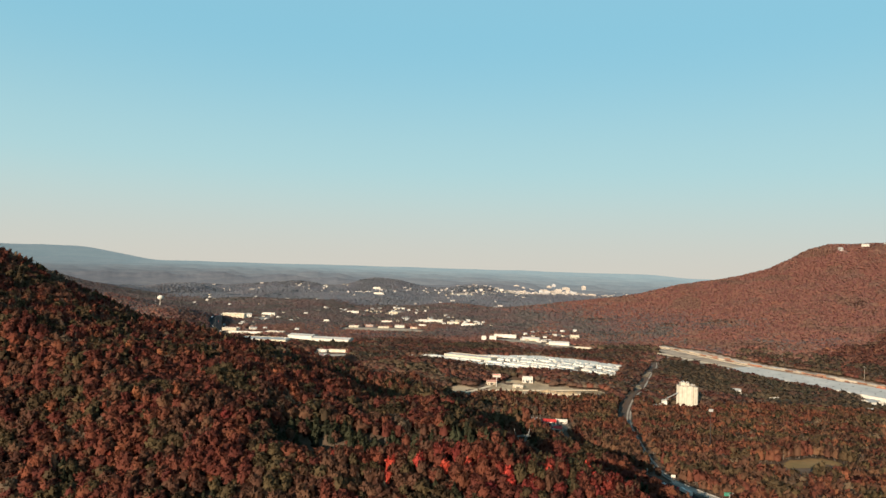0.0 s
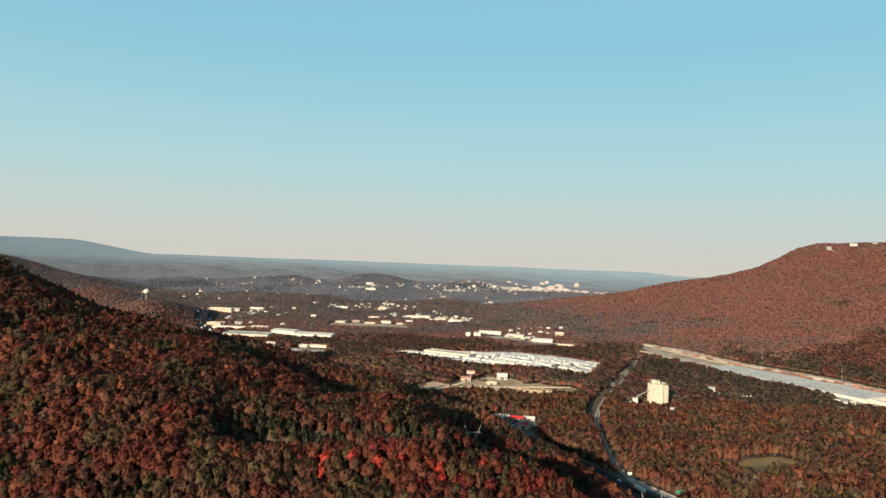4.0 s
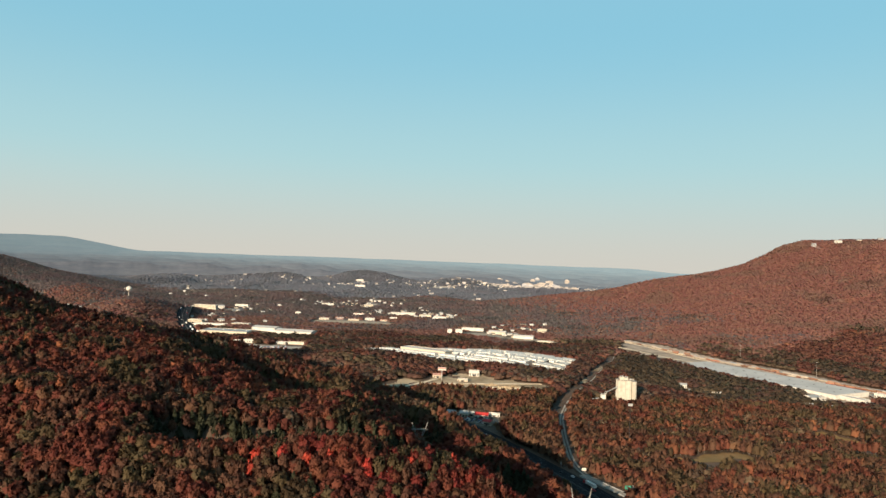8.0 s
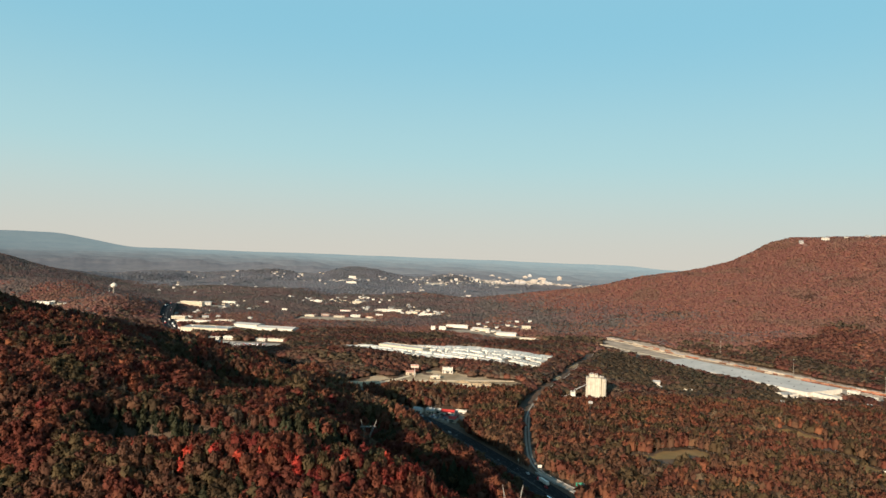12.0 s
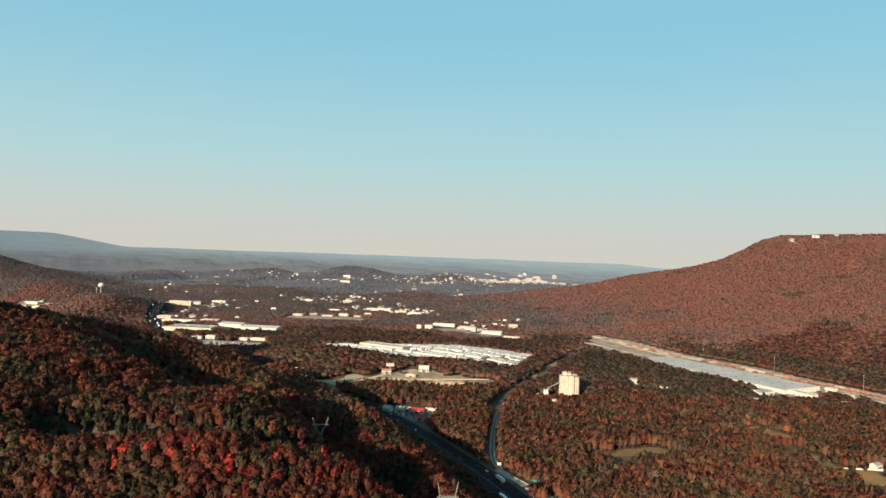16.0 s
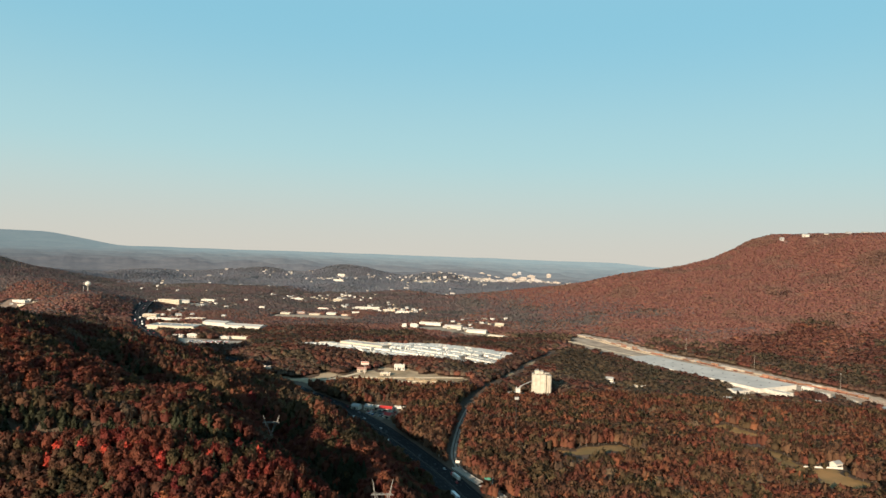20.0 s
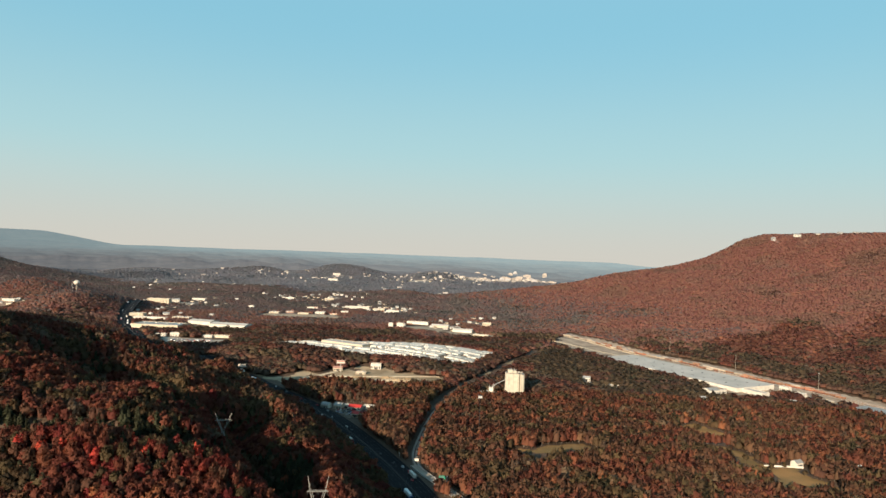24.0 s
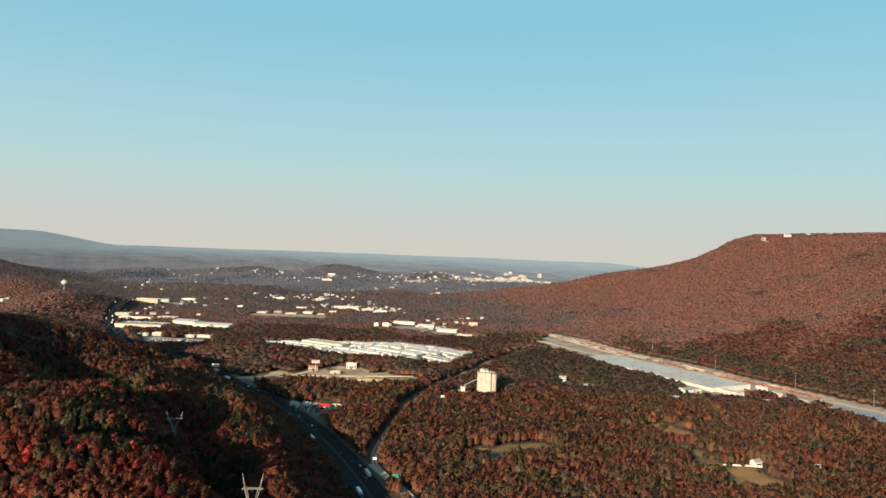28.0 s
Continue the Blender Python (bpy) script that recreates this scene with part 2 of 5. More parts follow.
# the front spur's crest, and the ravines between the spurs with their depth and half width
CREST_X, CREST_Y = [-500, -290, -170, -116, -50, 0, 60, 130, 190, 330], [610, 520, 462, 450, 434, 417, 411, 420, 440, 455]
RAVINES = (
    ([(-80, 450), (-40, 452), (0, 461), (45, 472), (90, 490), (128, 505)], 0.46, 21),
    ([(-100, 660), (-45, 638), (10, 630), (62, 645)], 0.48, 30),
    ([(-170, 690), (-130, 740), (-95, 790), (-55, 806)], 0.44, 24),
    ([(-300, 770), (-235, 835), (-160, 885), (-95, 935)], 0.44, 26),
    ([(-430, 880), (-325, 950), (-240, 1010), (-185, 1060)], 0.40, 28),
    ([(140, 472), (112, 510), (84, 560), (70, 600), (44, 655)], 0.50, 20),
    ([(140, 472), (178, 425), (205, 390), (235, 330)], 0.5, 22),
)
MOUNT_S = [0, 1480, 1569, 1740, 1914, 2056, 2165, 2281, 2377, 2474, 2570, 2667, 2744, 2803, 2940, 6000]
MOUNT_H = [0, 0, 6, 24, 48, 74, 104, 136, 158, 184, 216, 261, 302, 322, 338, 350]


def along(line, x, y):
    """Distance to a line of points, signed plus on its left, and how far along it."""
    best, side, arc = np.full(np.shape(x), 1e9), np.zeros(np.shape(x)), np.zeros(np.shape(x))
    run = 0.0
    for (ax, ay), (bx, by) in zip(line, line[1:]):
        length = math.hypot(bx - ax, by - ay)
        ux, uy = (bx - ax) / length, (by - ay) / length
        t = np.clip((x - ax) * ux + (y - ay) * uy, 0, length)
        d = np.hypot(x - ax - t * ux, y - ay - t * uy)
        near = d < best
        best = np.where(near, d, best)
        side = np.where(near, np.sign(ux * (y - ay) - uy * (x - ax)), side)
        arc = np.where(near, run + t, arc)
        run += length
    return best * np.where(side == 0, 1, side), arc


def land(x, y):
    x, y = np.asarray(x, float), np.asarray(y, float)
    z = 6 + 18 * bump_at(x, y, 120, 1290, 340, 340) + 12 * bump_at(x, y, 400, 690, 120, 70) - 11 * bump_at(x, y, 860, 1300, 330, 420)
    z += 22 * bump_at(x, y, -70, 1180, 120, 55, 0.3) + 8 * bump_at(x, y, 170, 1170, 120, 30)
    z += 5 * (waves(x, y, 260, 14) - 0.5) * ss(480, 620, y) + 14 * bump_at(x, y, -420, 1600, 250, 250) - 6 * bump_at(x, y, 365, 1005, 90, 60) - 9 * bump_at(x, y, 990, 1070, 150, 130)
    # far country
    far = ss(1900, 3600, y)
    z += far * (34 * waves(x, y, 620, 4) + 18 * waves(x, y, 300, 5)) * ss(-2600, 600, -x)
    z += 62 * bump_at(x, y, -765, 1880, 125, 260) + 68 * bump_at(x, y, -1180, 2260, 260, 200) + 170 * bump_at(x, y, -1960, 2700, 520, 420)
    z += 52 * bump_at(x, y, -1020, 4600, 420, 260) + 44 * bump_at(x, y, -430, 4620, 330, 220) + 40 * bump_at(x, y, 150, 4500, 260, 200) + 26 * bump_at(x, y, 850, 4650, 700, 200)
    # the flat-topped mountain
    s = 0.845 * x + 0.535 * np.minimum(y, 2760) - 0.6 * np.maximum(y - 2760, 0)
    s = s + 26 * (waves(x, y, 420, 11) - 0.5) + 14 * (waves(x, y, 160, 12) - 0.5)
    z += np.interp(s, MOUNT_S, MOUNT_H)
    # the near ridge: a long flank above the motorway, cut into spurs by ravines
    d, _ = along(RIDGE_FOOT, x, y)
    wob = d + 22 * (waves(x, y, 120, 21) - 0.5) * ss(40, 90, d)
    ridge = np.interp(wob, FLANK_D, FLANK_H) * (1 - 0.2 * ss(1100, 1600, y))
    ridge += 10 * (1.7 * ss(470, 570, y) - 0.7) * ss(250, 340, d) * ss(1000, 850, y) + 60 * bump_at(x, y, -480, 670, 130, 110)
    for line, depth, half in RAVINES:
        g, _ = along(line, x, y)
        ridge *= 1 - depth * np.exp(-(g / half) ** 2)
    ridge += ss(60, 120, d) * 7 * (waves(x, y, 62, 23) - 0.5)
    # low mounds between the ravine and the motorway
    ridge += 9 * np.exp(-((d - 92) / 20) ** 2) * ss(450, 500, y) * (0.4 + waves(x, y, 90, 24))
    # beyond its crest the front spur drops towards the viewer
    drop = np.maximum(0, np.interp(x, CREST_X, CREST_Y) - y)
    ridge = np.maximum(ridge - 0.55 * np.sqrt(drop * drop + 64) + 4.4, np.minimum(ridge, 14))
    z += np.where(d > 0, ridge, 0) * ss(1750, 1050, y + 0.25 * np.maximum(0, d - 150))
    return z


def ground_at(x, y):
    return float(land(np.array([x]), np.array([y]))[0])


# ---- mesh helpers ----
def mesh_of(name, verts, faces, mats):
    me = bpy.data.meshes.new(name)
    me.from_pydata(verts, [], faces)
    for m in mats if isinstance(mats, (list, tuple)) else [mats]:
        me.materials.append(m)
    return me


class Shape:
    """Gathers boxes, drums and panels into one mesh."""

    def __init__(self):
        self.v, self.f = [], []

    def add(self, verts, faces):
        k = len(self.v)
        self.v += [tuple(p) for p in verts]
        self.f += [tuple(i + k for i in q) for q in faces]
        return self

    def box(self, x, y, z, sx, sy, sz, turn=0.0, taper=1.0):
        """z is the underside; sx, sy, sz are full sizes."""
        c, s = math.cos(turn), math.sin(turn)
        pts = []
        for h, k in ((0, 1.0), (sz, taper)):
            for a, b in ((-1, -1), (1, -1), (1, 1), (-1, 1)):
                u, w = a * sx / 2 * k, b * sy / 2 * k
                pts.append((x + u * c - w * s, y + u * s + w * c, z + h))
        return self.add(pts, [(3, 2, 1, 0), (4, 5, 6, 7), (0, 1, 5, 4), (1, 2, 6, 5), (2, 3, 7, 6), (3, 0, 4, 7)])

    def drum(self, x, y, z, r, h, n=12, top=None):
        t = r if top is None else top
        pts = [(x + r * math.cos(6.28319 * i / n), y + r * math.sin(6.28319 * i / n), z) for i in range(n)]
        pts += [(x + t * math.cos(6.28319 * i / n), y + t * math.sin(6.28319 * i / n), z + h) for i in range(n)]
        return self.add(pts, [tuple(range(n))[::-1], tuple(range(n, 2 * n))] + [(i, (i + 1) % n, n + (i + 1) % n, n + i) for i in range(n)])

    def bar(self, a, b, w):
        """A square bar from a to b."""
        a, b = Vector(a), Vector(b)
        d = (b - a).normalized()
        p = d.cross(Vector((0, 0, 1)) if abs(d.z) < 0.9 else Vector((1, 0, 0))).normalized() * w / 2
        q = d.cross(p).normalized() * w / 2
        pts = [e + p * i + q * j for e in (a, b) for i, j in ((-1, -1), (1, -1), (1, 1), (-1, 1))]
        return self.add(pts, [(3, 2, 1, 0), (4, 5, 6, 7), (0, 1, 5, 4), (1, 2, 6, 5), (2, 3, 7, 6), (3, 0, 4, 7)])

    def gable(self, x, y, z, sx, sy, h, over=0.4, thick=0.25, turn=0.0):
        """A pitched roof with its ridge along x."""
        c, s = math.cos(turn), math.sin(turn)
        a, b = sx / 2 + over, sy / 2 + over
        raw = []
        for e in (-a, a):
            raw += [(e, -b, 0), (e, 0, h), (e, b, 0), (e, b, -thick), (e, 0, h - thick), (e, -b, -thick)]
        pts = [(x + u * c - w * s, y + u * s + w * c, z + k) for u, w, k in raw]
        return self.add(pts, [(0, 1, 7, 6), (1, 2, 8, 7), (2, 3, 9, 8), (3, 4, 10, 9), (4, 5, 11, 10), (5, 0, 6, 11), (0, 5, 4, 1), (1, 4, 3, 2), (6, 7, 10, 11), (7, 8, 9, 10)])

    def mesh(self, name, mat):
        return mesh_of(name, self.v, self.f, mat)


def part(name, shape, mat, parent, label=""):
    ob = new(name, shape.mesh(name, mat) if isinstance(shape, Shape) else shape)
    ob.parent = parent
    if label:
        ob["label"] = label
    return ob


def thing(name, x, y, z=None, turn=0.0, label="", category="", group="", kind=""):
    ob = new(name)
    ob.empty_display_size = 1
    ob.matrix_basis = pose(x, y, ground_at(x, y) if z is None else z, 0, 0, turn)
    return tagged(ob, label, category, group, kind)


# ---- the ground, one sheet ----
def build_ground():
    front = np.radians(np.concatenate([np.arange(-48, 48.01, 0.27)]))
    rest = np.radians(np.arange(52, 309, 6.0))
    ang = np.concatenate([front, rest])
    rad = 60 * np.power(4760 / 60, np.linspace(0, 1, 330))
    A, R = np.meshgrid(ang, rad)
    X, Y = 146 + R * np.sin(A), R * np.cos(A)
    Z = land(X, Y)
    n, m = len(ang), len(rad)
    verts = np.stack([X.ravel(), Y.ravel(), Z.ravel()], 1).tolist() + [(146, 0, ground_at(146, 0))]
    i, j = np.meshgrid(np.arange(m - 1), np.arange(n), indexing="ij")
    a, b = i * n + j, i * n + (j + 1) % n
    faces = np.stack([a, a + n, b + n, b], -1).reshape(-1, 4)[:, ::-1].tolist()
    faces += [(m * n, (k + 1) % n, k) for k in range(n)]
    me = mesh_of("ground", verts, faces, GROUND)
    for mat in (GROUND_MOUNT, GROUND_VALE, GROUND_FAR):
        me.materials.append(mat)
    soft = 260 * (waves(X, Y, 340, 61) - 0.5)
    # farther zones take the litters with painted haze
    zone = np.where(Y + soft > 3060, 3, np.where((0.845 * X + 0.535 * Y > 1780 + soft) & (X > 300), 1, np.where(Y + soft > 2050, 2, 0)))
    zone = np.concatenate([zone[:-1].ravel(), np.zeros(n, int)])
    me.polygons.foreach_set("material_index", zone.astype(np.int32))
    me.polygons.foreach_set("use_smooth", [True] * len(me.polygons))
    ob = new("ground", me)
    tagged(ob, "wooded valley floor and ridges covered in brown leaf litter", "ground", kind="structure")


build_ground()


def build_backdrop():
    """Rim behind rim of low hazy hills, at the end of sight."""
    ang = np.radians(np.arange(-60, 60.01, 0.12))
    deg = np.degrees(ang)
    n = len(ang)
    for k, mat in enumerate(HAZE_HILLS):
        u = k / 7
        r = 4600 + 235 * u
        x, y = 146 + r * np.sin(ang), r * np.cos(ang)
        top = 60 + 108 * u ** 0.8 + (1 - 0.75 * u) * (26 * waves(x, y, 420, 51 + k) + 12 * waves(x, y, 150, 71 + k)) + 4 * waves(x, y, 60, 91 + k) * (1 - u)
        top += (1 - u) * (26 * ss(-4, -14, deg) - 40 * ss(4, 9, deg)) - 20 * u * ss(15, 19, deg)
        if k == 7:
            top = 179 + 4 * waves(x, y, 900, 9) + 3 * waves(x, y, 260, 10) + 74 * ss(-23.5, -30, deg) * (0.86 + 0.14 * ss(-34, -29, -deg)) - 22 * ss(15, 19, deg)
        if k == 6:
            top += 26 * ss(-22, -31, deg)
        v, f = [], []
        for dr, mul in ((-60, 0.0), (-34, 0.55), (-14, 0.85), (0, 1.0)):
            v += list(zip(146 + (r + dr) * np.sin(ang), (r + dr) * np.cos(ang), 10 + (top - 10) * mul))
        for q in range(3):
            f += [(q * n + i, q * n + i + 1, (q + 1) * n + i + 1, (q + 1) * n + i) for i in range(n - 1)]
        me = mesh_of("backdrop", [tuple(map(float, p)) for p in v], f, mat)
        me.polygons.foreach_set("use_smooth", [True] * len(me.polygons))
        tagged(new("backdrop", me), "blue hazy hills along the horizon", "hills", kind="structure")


build_backdrop()


RIBBON_AT = {}


def ribbon(name, line, width, mat, offset=0.0, lift=0.25, step=12.0, label="", category="", kind="structure", key=""):
    """A strip laid on the land along a line."""
    pts = []
    for (ax, ay), (bx, by) in zip(line, line[1:]):
        n = max(1, int(math.hypot(bx - ax, by - ay) / step))
        pts += [(ax + (bx - ax) * k / n, ay + (by - ay) * k / n) for k in range(n)]
    pts.append(line[-1])
    p = np.array(pts, float)
    for _ in range(6):
        p[1:-1] = (p[:-2] + 2 * p[1:-1] + p[2:]) / 4
    t = np.gradient(p, axis=0)
    t /= np.linalg.norm(t, axis=1)[:, None]
    nrm = np.stack([-t[:, 1], t[:, 0]], 1)
    c = p + nrm * offset
    z = land(c[:, 0], c[:, 1])
    for _ in range(4):
        z[1:-1] = (z[:-2] + 2 * z[1:-1] + z[2:]) / 4
    lft, rgt = c + nrm * width / 2, c - nrm * width / 2
    zz = np.maximum(np.maximum(land(lft[:, 0], lft[:, 1]), land(rgt[:, 0], rgt[:, 1])), z) + lift
    run = np.concatenate([[0], np.cumsum(np.hypot(*np.diff(c, axis=0).T))])

    def at(q):
        k = min(max(int(np.searchsorted(run, q)) - 1, 0), len(c) - 2)
        u = (q - run[k]) / (run[k + 1] - run[k])
        return c[k] + (c[k + 1] - c[k]) * u, float(zz[k] + (zz[k + 1] - zz[k]) * u), t[k]

    RIBBON_AT[key or name] = at
    v = []
    for q in (lft, rgt):
        v += [(a, b, h) for (a, b), h in zip(q, zz)]
    for q in (lft, rgt):
        v += [(a, b, h - 3) for (a, b), h in zip(q, zz)]
    n = len(c)
    f = []
    for k in range(n - 1):
        f += [(k, k + n, k + n + 1, k + 1)]
        f += [(k, k + 1, k + 1 + 2 * n, k + 2 * n), (k + n + 1, k + n, k + 3 * n, k + 3 * n + 1)]
    ob = new(name, mesh_of(name, v, f, mat))
    return tagged(ob, label, category, kind=kind)


def patch(name, outline, mat, lift=0.3, step=10.0, label="", category="ground", ragged=0.0):
    """A sheet of other ground inside an outline, lying on the land."""
    xs, ys = [p[0] for p in outline], [p[1] for p in outline]
    X, Y = np.meshgrid(np.arange(min(xs), max(xs) + step, step), np.arange(min(ys), max(ys) + step, step), indexing="ij")
    ok = ragged_inside(outline, X, Y, ragged)
    n = X.shape[1]
    Z = land(X, Y) + lift
    f = []
    for i in range(X.shape[0] - 1):
        for j in range(n - 1):
            if ok[i, j] and ok[i + 1, j] and ok[i, j + 1] and ok[i + 1, j + 1]:
                f.append((i * n + j, (i + 1) * n + j, (i + 1) * n + j + 1, i * n + j + 1))
    ob = new(name, mesh_of(name, np.stack([X.ravel(), Y.ravel(), Z.ravel()], 1).tolist(), f, mat))
    return tagged(ob, label, category, kind="structure")


def ragged_inside(outline, x, y, ragged):
    """Inside an outline whose edge wanders by about half of ragged."""
    dx = ragged * (waves(x, y, 30, 3) - 0.5) + 1.6 * ragged * (waves(x, y, 85, 17) - 0.5)
    dy = ragged * (waves(x, y, 30, 7) - 0.5) + 1.6 * ragged * (waves(x, y, 85, 19) - 0.5)
    return inside(outline, x + dx, y + dy)


def inside(outline, x, y):
    x, y = np.asarray(x, float), np.asarray(y, float)
    hit = np.zeros(x.shape, bool)
    for (ax, ay), (bx, by) in zip(outline, outline[1:] + outline[:1]):
        if ay != by:
            hit ^= ((ay > y) != (by > y)) & (x < (bx - ax) * (y - ay) / (by - ay) + ax)
    return hit


EARTH_AREA = [(-34, 1050), (0, 1016), (45, 1020), (80, 1042), (140, 1036), (200, 1026), (262, 1040), (272, 1090), (232, 1104), (180, 1106), (150, 1136), (75, 1120), (58, 1078), (5, 1062)]
LOT_AREA = [(-95, 1362), (10, 1262), (150, 1195), (300, 1175), (380, 1385), (200, 1450), (30, 1415)]
SHOP_AREA = [(-308, 1345), (-190, 1350), (-170, 1425), (-250, 1440), (-352, 1440)]
STORE_AREA = [(98, 905), (122, 850), (142, 828), (170, 856), (172, 896), (122, 912)]
CLEAR_AREA = [(322, 700), (360, 690), (418, 690), (424, 732), (400, 736), (360, 716)]
FIELD_A = [(566, 895), (580, 820), (620, 808), (632, 842), (608, 884)]
FIELD_B = [(562, 785), (578, 700), (606, 690), (612, 712), (586, 790)]
FIELD_C = [(574, 692), (600, 642), (634, 632), (644, 672), (624, 706), (592, 712)]
WORKS_AREA = [(300, 968), (350, 978), (400, 985), (402, 1030), (325, 1030)]
MID_AREA = [(100, 1850), (190, 1780), (400, 1640), (420, 1690), (300, 1860), (200, 1960)]
STRIP_AREA = [(-300, 2010), (-190, 1996), (-55, 2015), (-40, 2090), (-130, 2120), (-300, 2110)]
WARE_AREA = [(585, 1470), (762, 1120), (880, 1170), (975, 1040), (1060, 890), (1120, 960), (1000, 1170), (868, 1420), (706, 1690), (616, 1900), (550, 1740), (655, 1540)]
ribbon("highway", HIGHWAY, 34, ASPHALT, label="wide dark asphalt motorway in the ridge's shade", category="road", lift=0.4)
ribbon("side_road_verge", SIDE_ROAD, 9, GROUND, label="rough dry verge under the side road", category="verge", lift=0.3)
for off in (-1.8, 1.8):
    ribbon("side_road", SIDE_ROAD, 2.3, ROAD_PALE, off, label="pale concrete carriageway between the trees", category="road", lift=0.6)
RAMP = SIDE_ROAD[10:]
ribbon("ramp", RAMP, 7.0, ROAD_PALE, lift=0.75, step=8, label="pale concrete slip road joining the motorway", category="road")
for off in (-3.9, 3.9):
    ribbon("guard_rail", RAMP, 0.25, STEEL, off, lift=1.5, step=8, label="galvanised guard rail along the slip road", category="guard rail")
patch("bare_earth", EARTH_AREA, EARTH, label="graded bare pale earth of a building site", ragged=26, step=4)
for track in ([(32, 1034), (60, 1060), (85, 1095)], [(60, 1060), (120, 1066), (200, 1075), (252, 1088)], [(66, 1038), (140, 1046), (230, 1052)]):
    ribbon("site_track", track, 6, TRACK, lift=0.6, label="pale beaten vehicle track over bare earth", category="track")
BANK_A = [(372, 1262), (395, 1255), (428, 1330), (412, 1345)]
BANK_B = [(318, 1130), (340, 1120), (352, 1165), (336, 1172)]
for bank in (BANK_A, BANK_B):
    patch("earth_bank", bank, EARTH, step=4, label="bare orange-tan earth bank beside the road", ragged=8)
patch("trailer_yard", LOT_AREA, LOT_GRAVEL, label="pale gravel yard under parked trailers")
patch("shop_yard", SHOP_AREA, ROAD_PALE, label="pale paved yards round the shops")
patch("store_yard", STORE_AREA, LOT_GRAVEL, step=5, label="paved forecourt beside the motorway")
patch("grass_clearing", CLEAR_AREA, GRASS, step=4, label="dry grass clearing in the woods", ragged=12)
for fld, rag in ((FIELD_A, 14), (FIELD_B, 12), (FIELD_C, 14)):
    patch("grass_field", fld, GRASS, step=4, label="dry tan grass field among trees", ragged=rag)
patch("works_yard", WORKS_AREA, GRAVEL, step=5, label="pale gravel yard round the silos")
YARD_DIRT = material("brown_yard_dirt", (0.40, 0.315, 0.235), (0.22, 0.165, 0.12), 26, bump=0.3, fine=0.3)
patch("rail_yard_ground", WARE_AREA, YARD_DIRT, label="pale gravel of the rail yard")
patch("mid_yard", MID_AREA, GRAVEL, label="pale yards of distant works", ragged=40)
patch("strip_yard", STRIP_AREA, GRAVEL, label="pale paved yard of a distant strip mall")
for line in ([(540, 1700), (590, 1640), (630, 1570), (668, 1500)], [(585, 1850), (612, 1760), (645, 1690), (690, 1600), (715, 1550)]):
    ribbon("yard_track", line, 7, TRACK, lift=0.75, label="pale beaten track across the rail yard", category="track")
YARD_HEAD = [(535, 1600), (600, 1470), (700, 1540), (650, 1740), (560, 1790)]
patch("yard_head_ground", YARD_HEAD, YARD_DIRT, lift=0.45, ragged=30, label="pale tan gravel at the head of the rail yard")
def yard_ring(cx, cy, rx, ry):
    return [(cx + rx * math.cos(k * 0.785), cy + ry * math.sin(k * 0.785)) for k in range(8)]


RED_YARD = [(-1095, 1950), (-920, 1935), (-915, 2030), (-1085, 2060)]
patch("red_yard", RED_YARD, BALLAST, label="bare reddish earth round a depot", ragged=20)
TOWN_YARDS = [yard_ring(*q) for q in ((-36, 2375, 60, 32), (80, 2300, 45, 26), (-330, 2670, 40, 34), (-180, 2720, 45, 40), (330, 2050, 46, 26), (-610, 2300, 50, 40), (390, 1990, 40, 24),
                                      (-420, 3900, 70, 60), (120, 4200, 90, 60), (480, 4420, 90, 50), (-470, 1700, 50, 26), (-330, 1600, 90, 26))]
for ring in TOWN_YARDS:
    patch("town_yard", ring, ROAD_PALE, ragged=24, step=8, label="pale paved yard between distant buildings")
OPEN = [RED_YARD, *TOWN_YARDS, YARD_HEAD, BANK_A, BANK_B, LOT_AREA, SHOP_AREA, STORE_AREA, WORKS_AREA, WARE_AREA, MID_AREA, STRIP_AREA]

RAGGED = [(YARD_HEAD, 30), (EARTH_AREA, 26), (CLEAR_AREA, 12), (FIELD_A, 14), (FIELD_B, 12), (FIELD_C, 14)]


# ---- roads in detail ----
def lane_marks(name, line, offset, dash, gap, width, label):
    """Painted dashes along a road, joined."""
    p = np.array(line, float)
    run = np.concatenate([[0], np.cumsum(np.hypot(*np.diff(p, axis=0).T))])
    sh = Shape()
    s = 0.0
    while s + dash < run[-1] - 10:
        ends = []
        for q in (s, s + dash):
            c, z, t = RIBBON_AT["highway"](q)
            ends.append((c + np.array([-t[1], t[0]]) * offset, z, t))
        (a, za, t), (b, zb, _) = ends
        n = np.array([-t[1], t[0]]) * width / 2
        sh.add([(*(a - n), za + 0.03), (*(b - n), zb + 0.03), (*(b + n), zb + 0.03), (*(a + n), za + 0.03)], [(0, 1, 2, 3)])
        s += dash + gap
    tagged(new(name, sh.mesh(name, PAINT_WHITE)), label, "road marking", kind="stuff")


for off in (-13.6, -1.9, 1.9, 13.6):
    lane_marks("edge_line", HIGHWAY, off, 11.0, 0.6, 0.2, "white edge line on the motorway, darkened for its shade")
for off in (-9.6, -5.8, 5.8, 9.6):
    lane_marks("lane_line", HIGHWAY, off, 4.0, 9.0, 0.25, "dashed white lane line on the motorway")


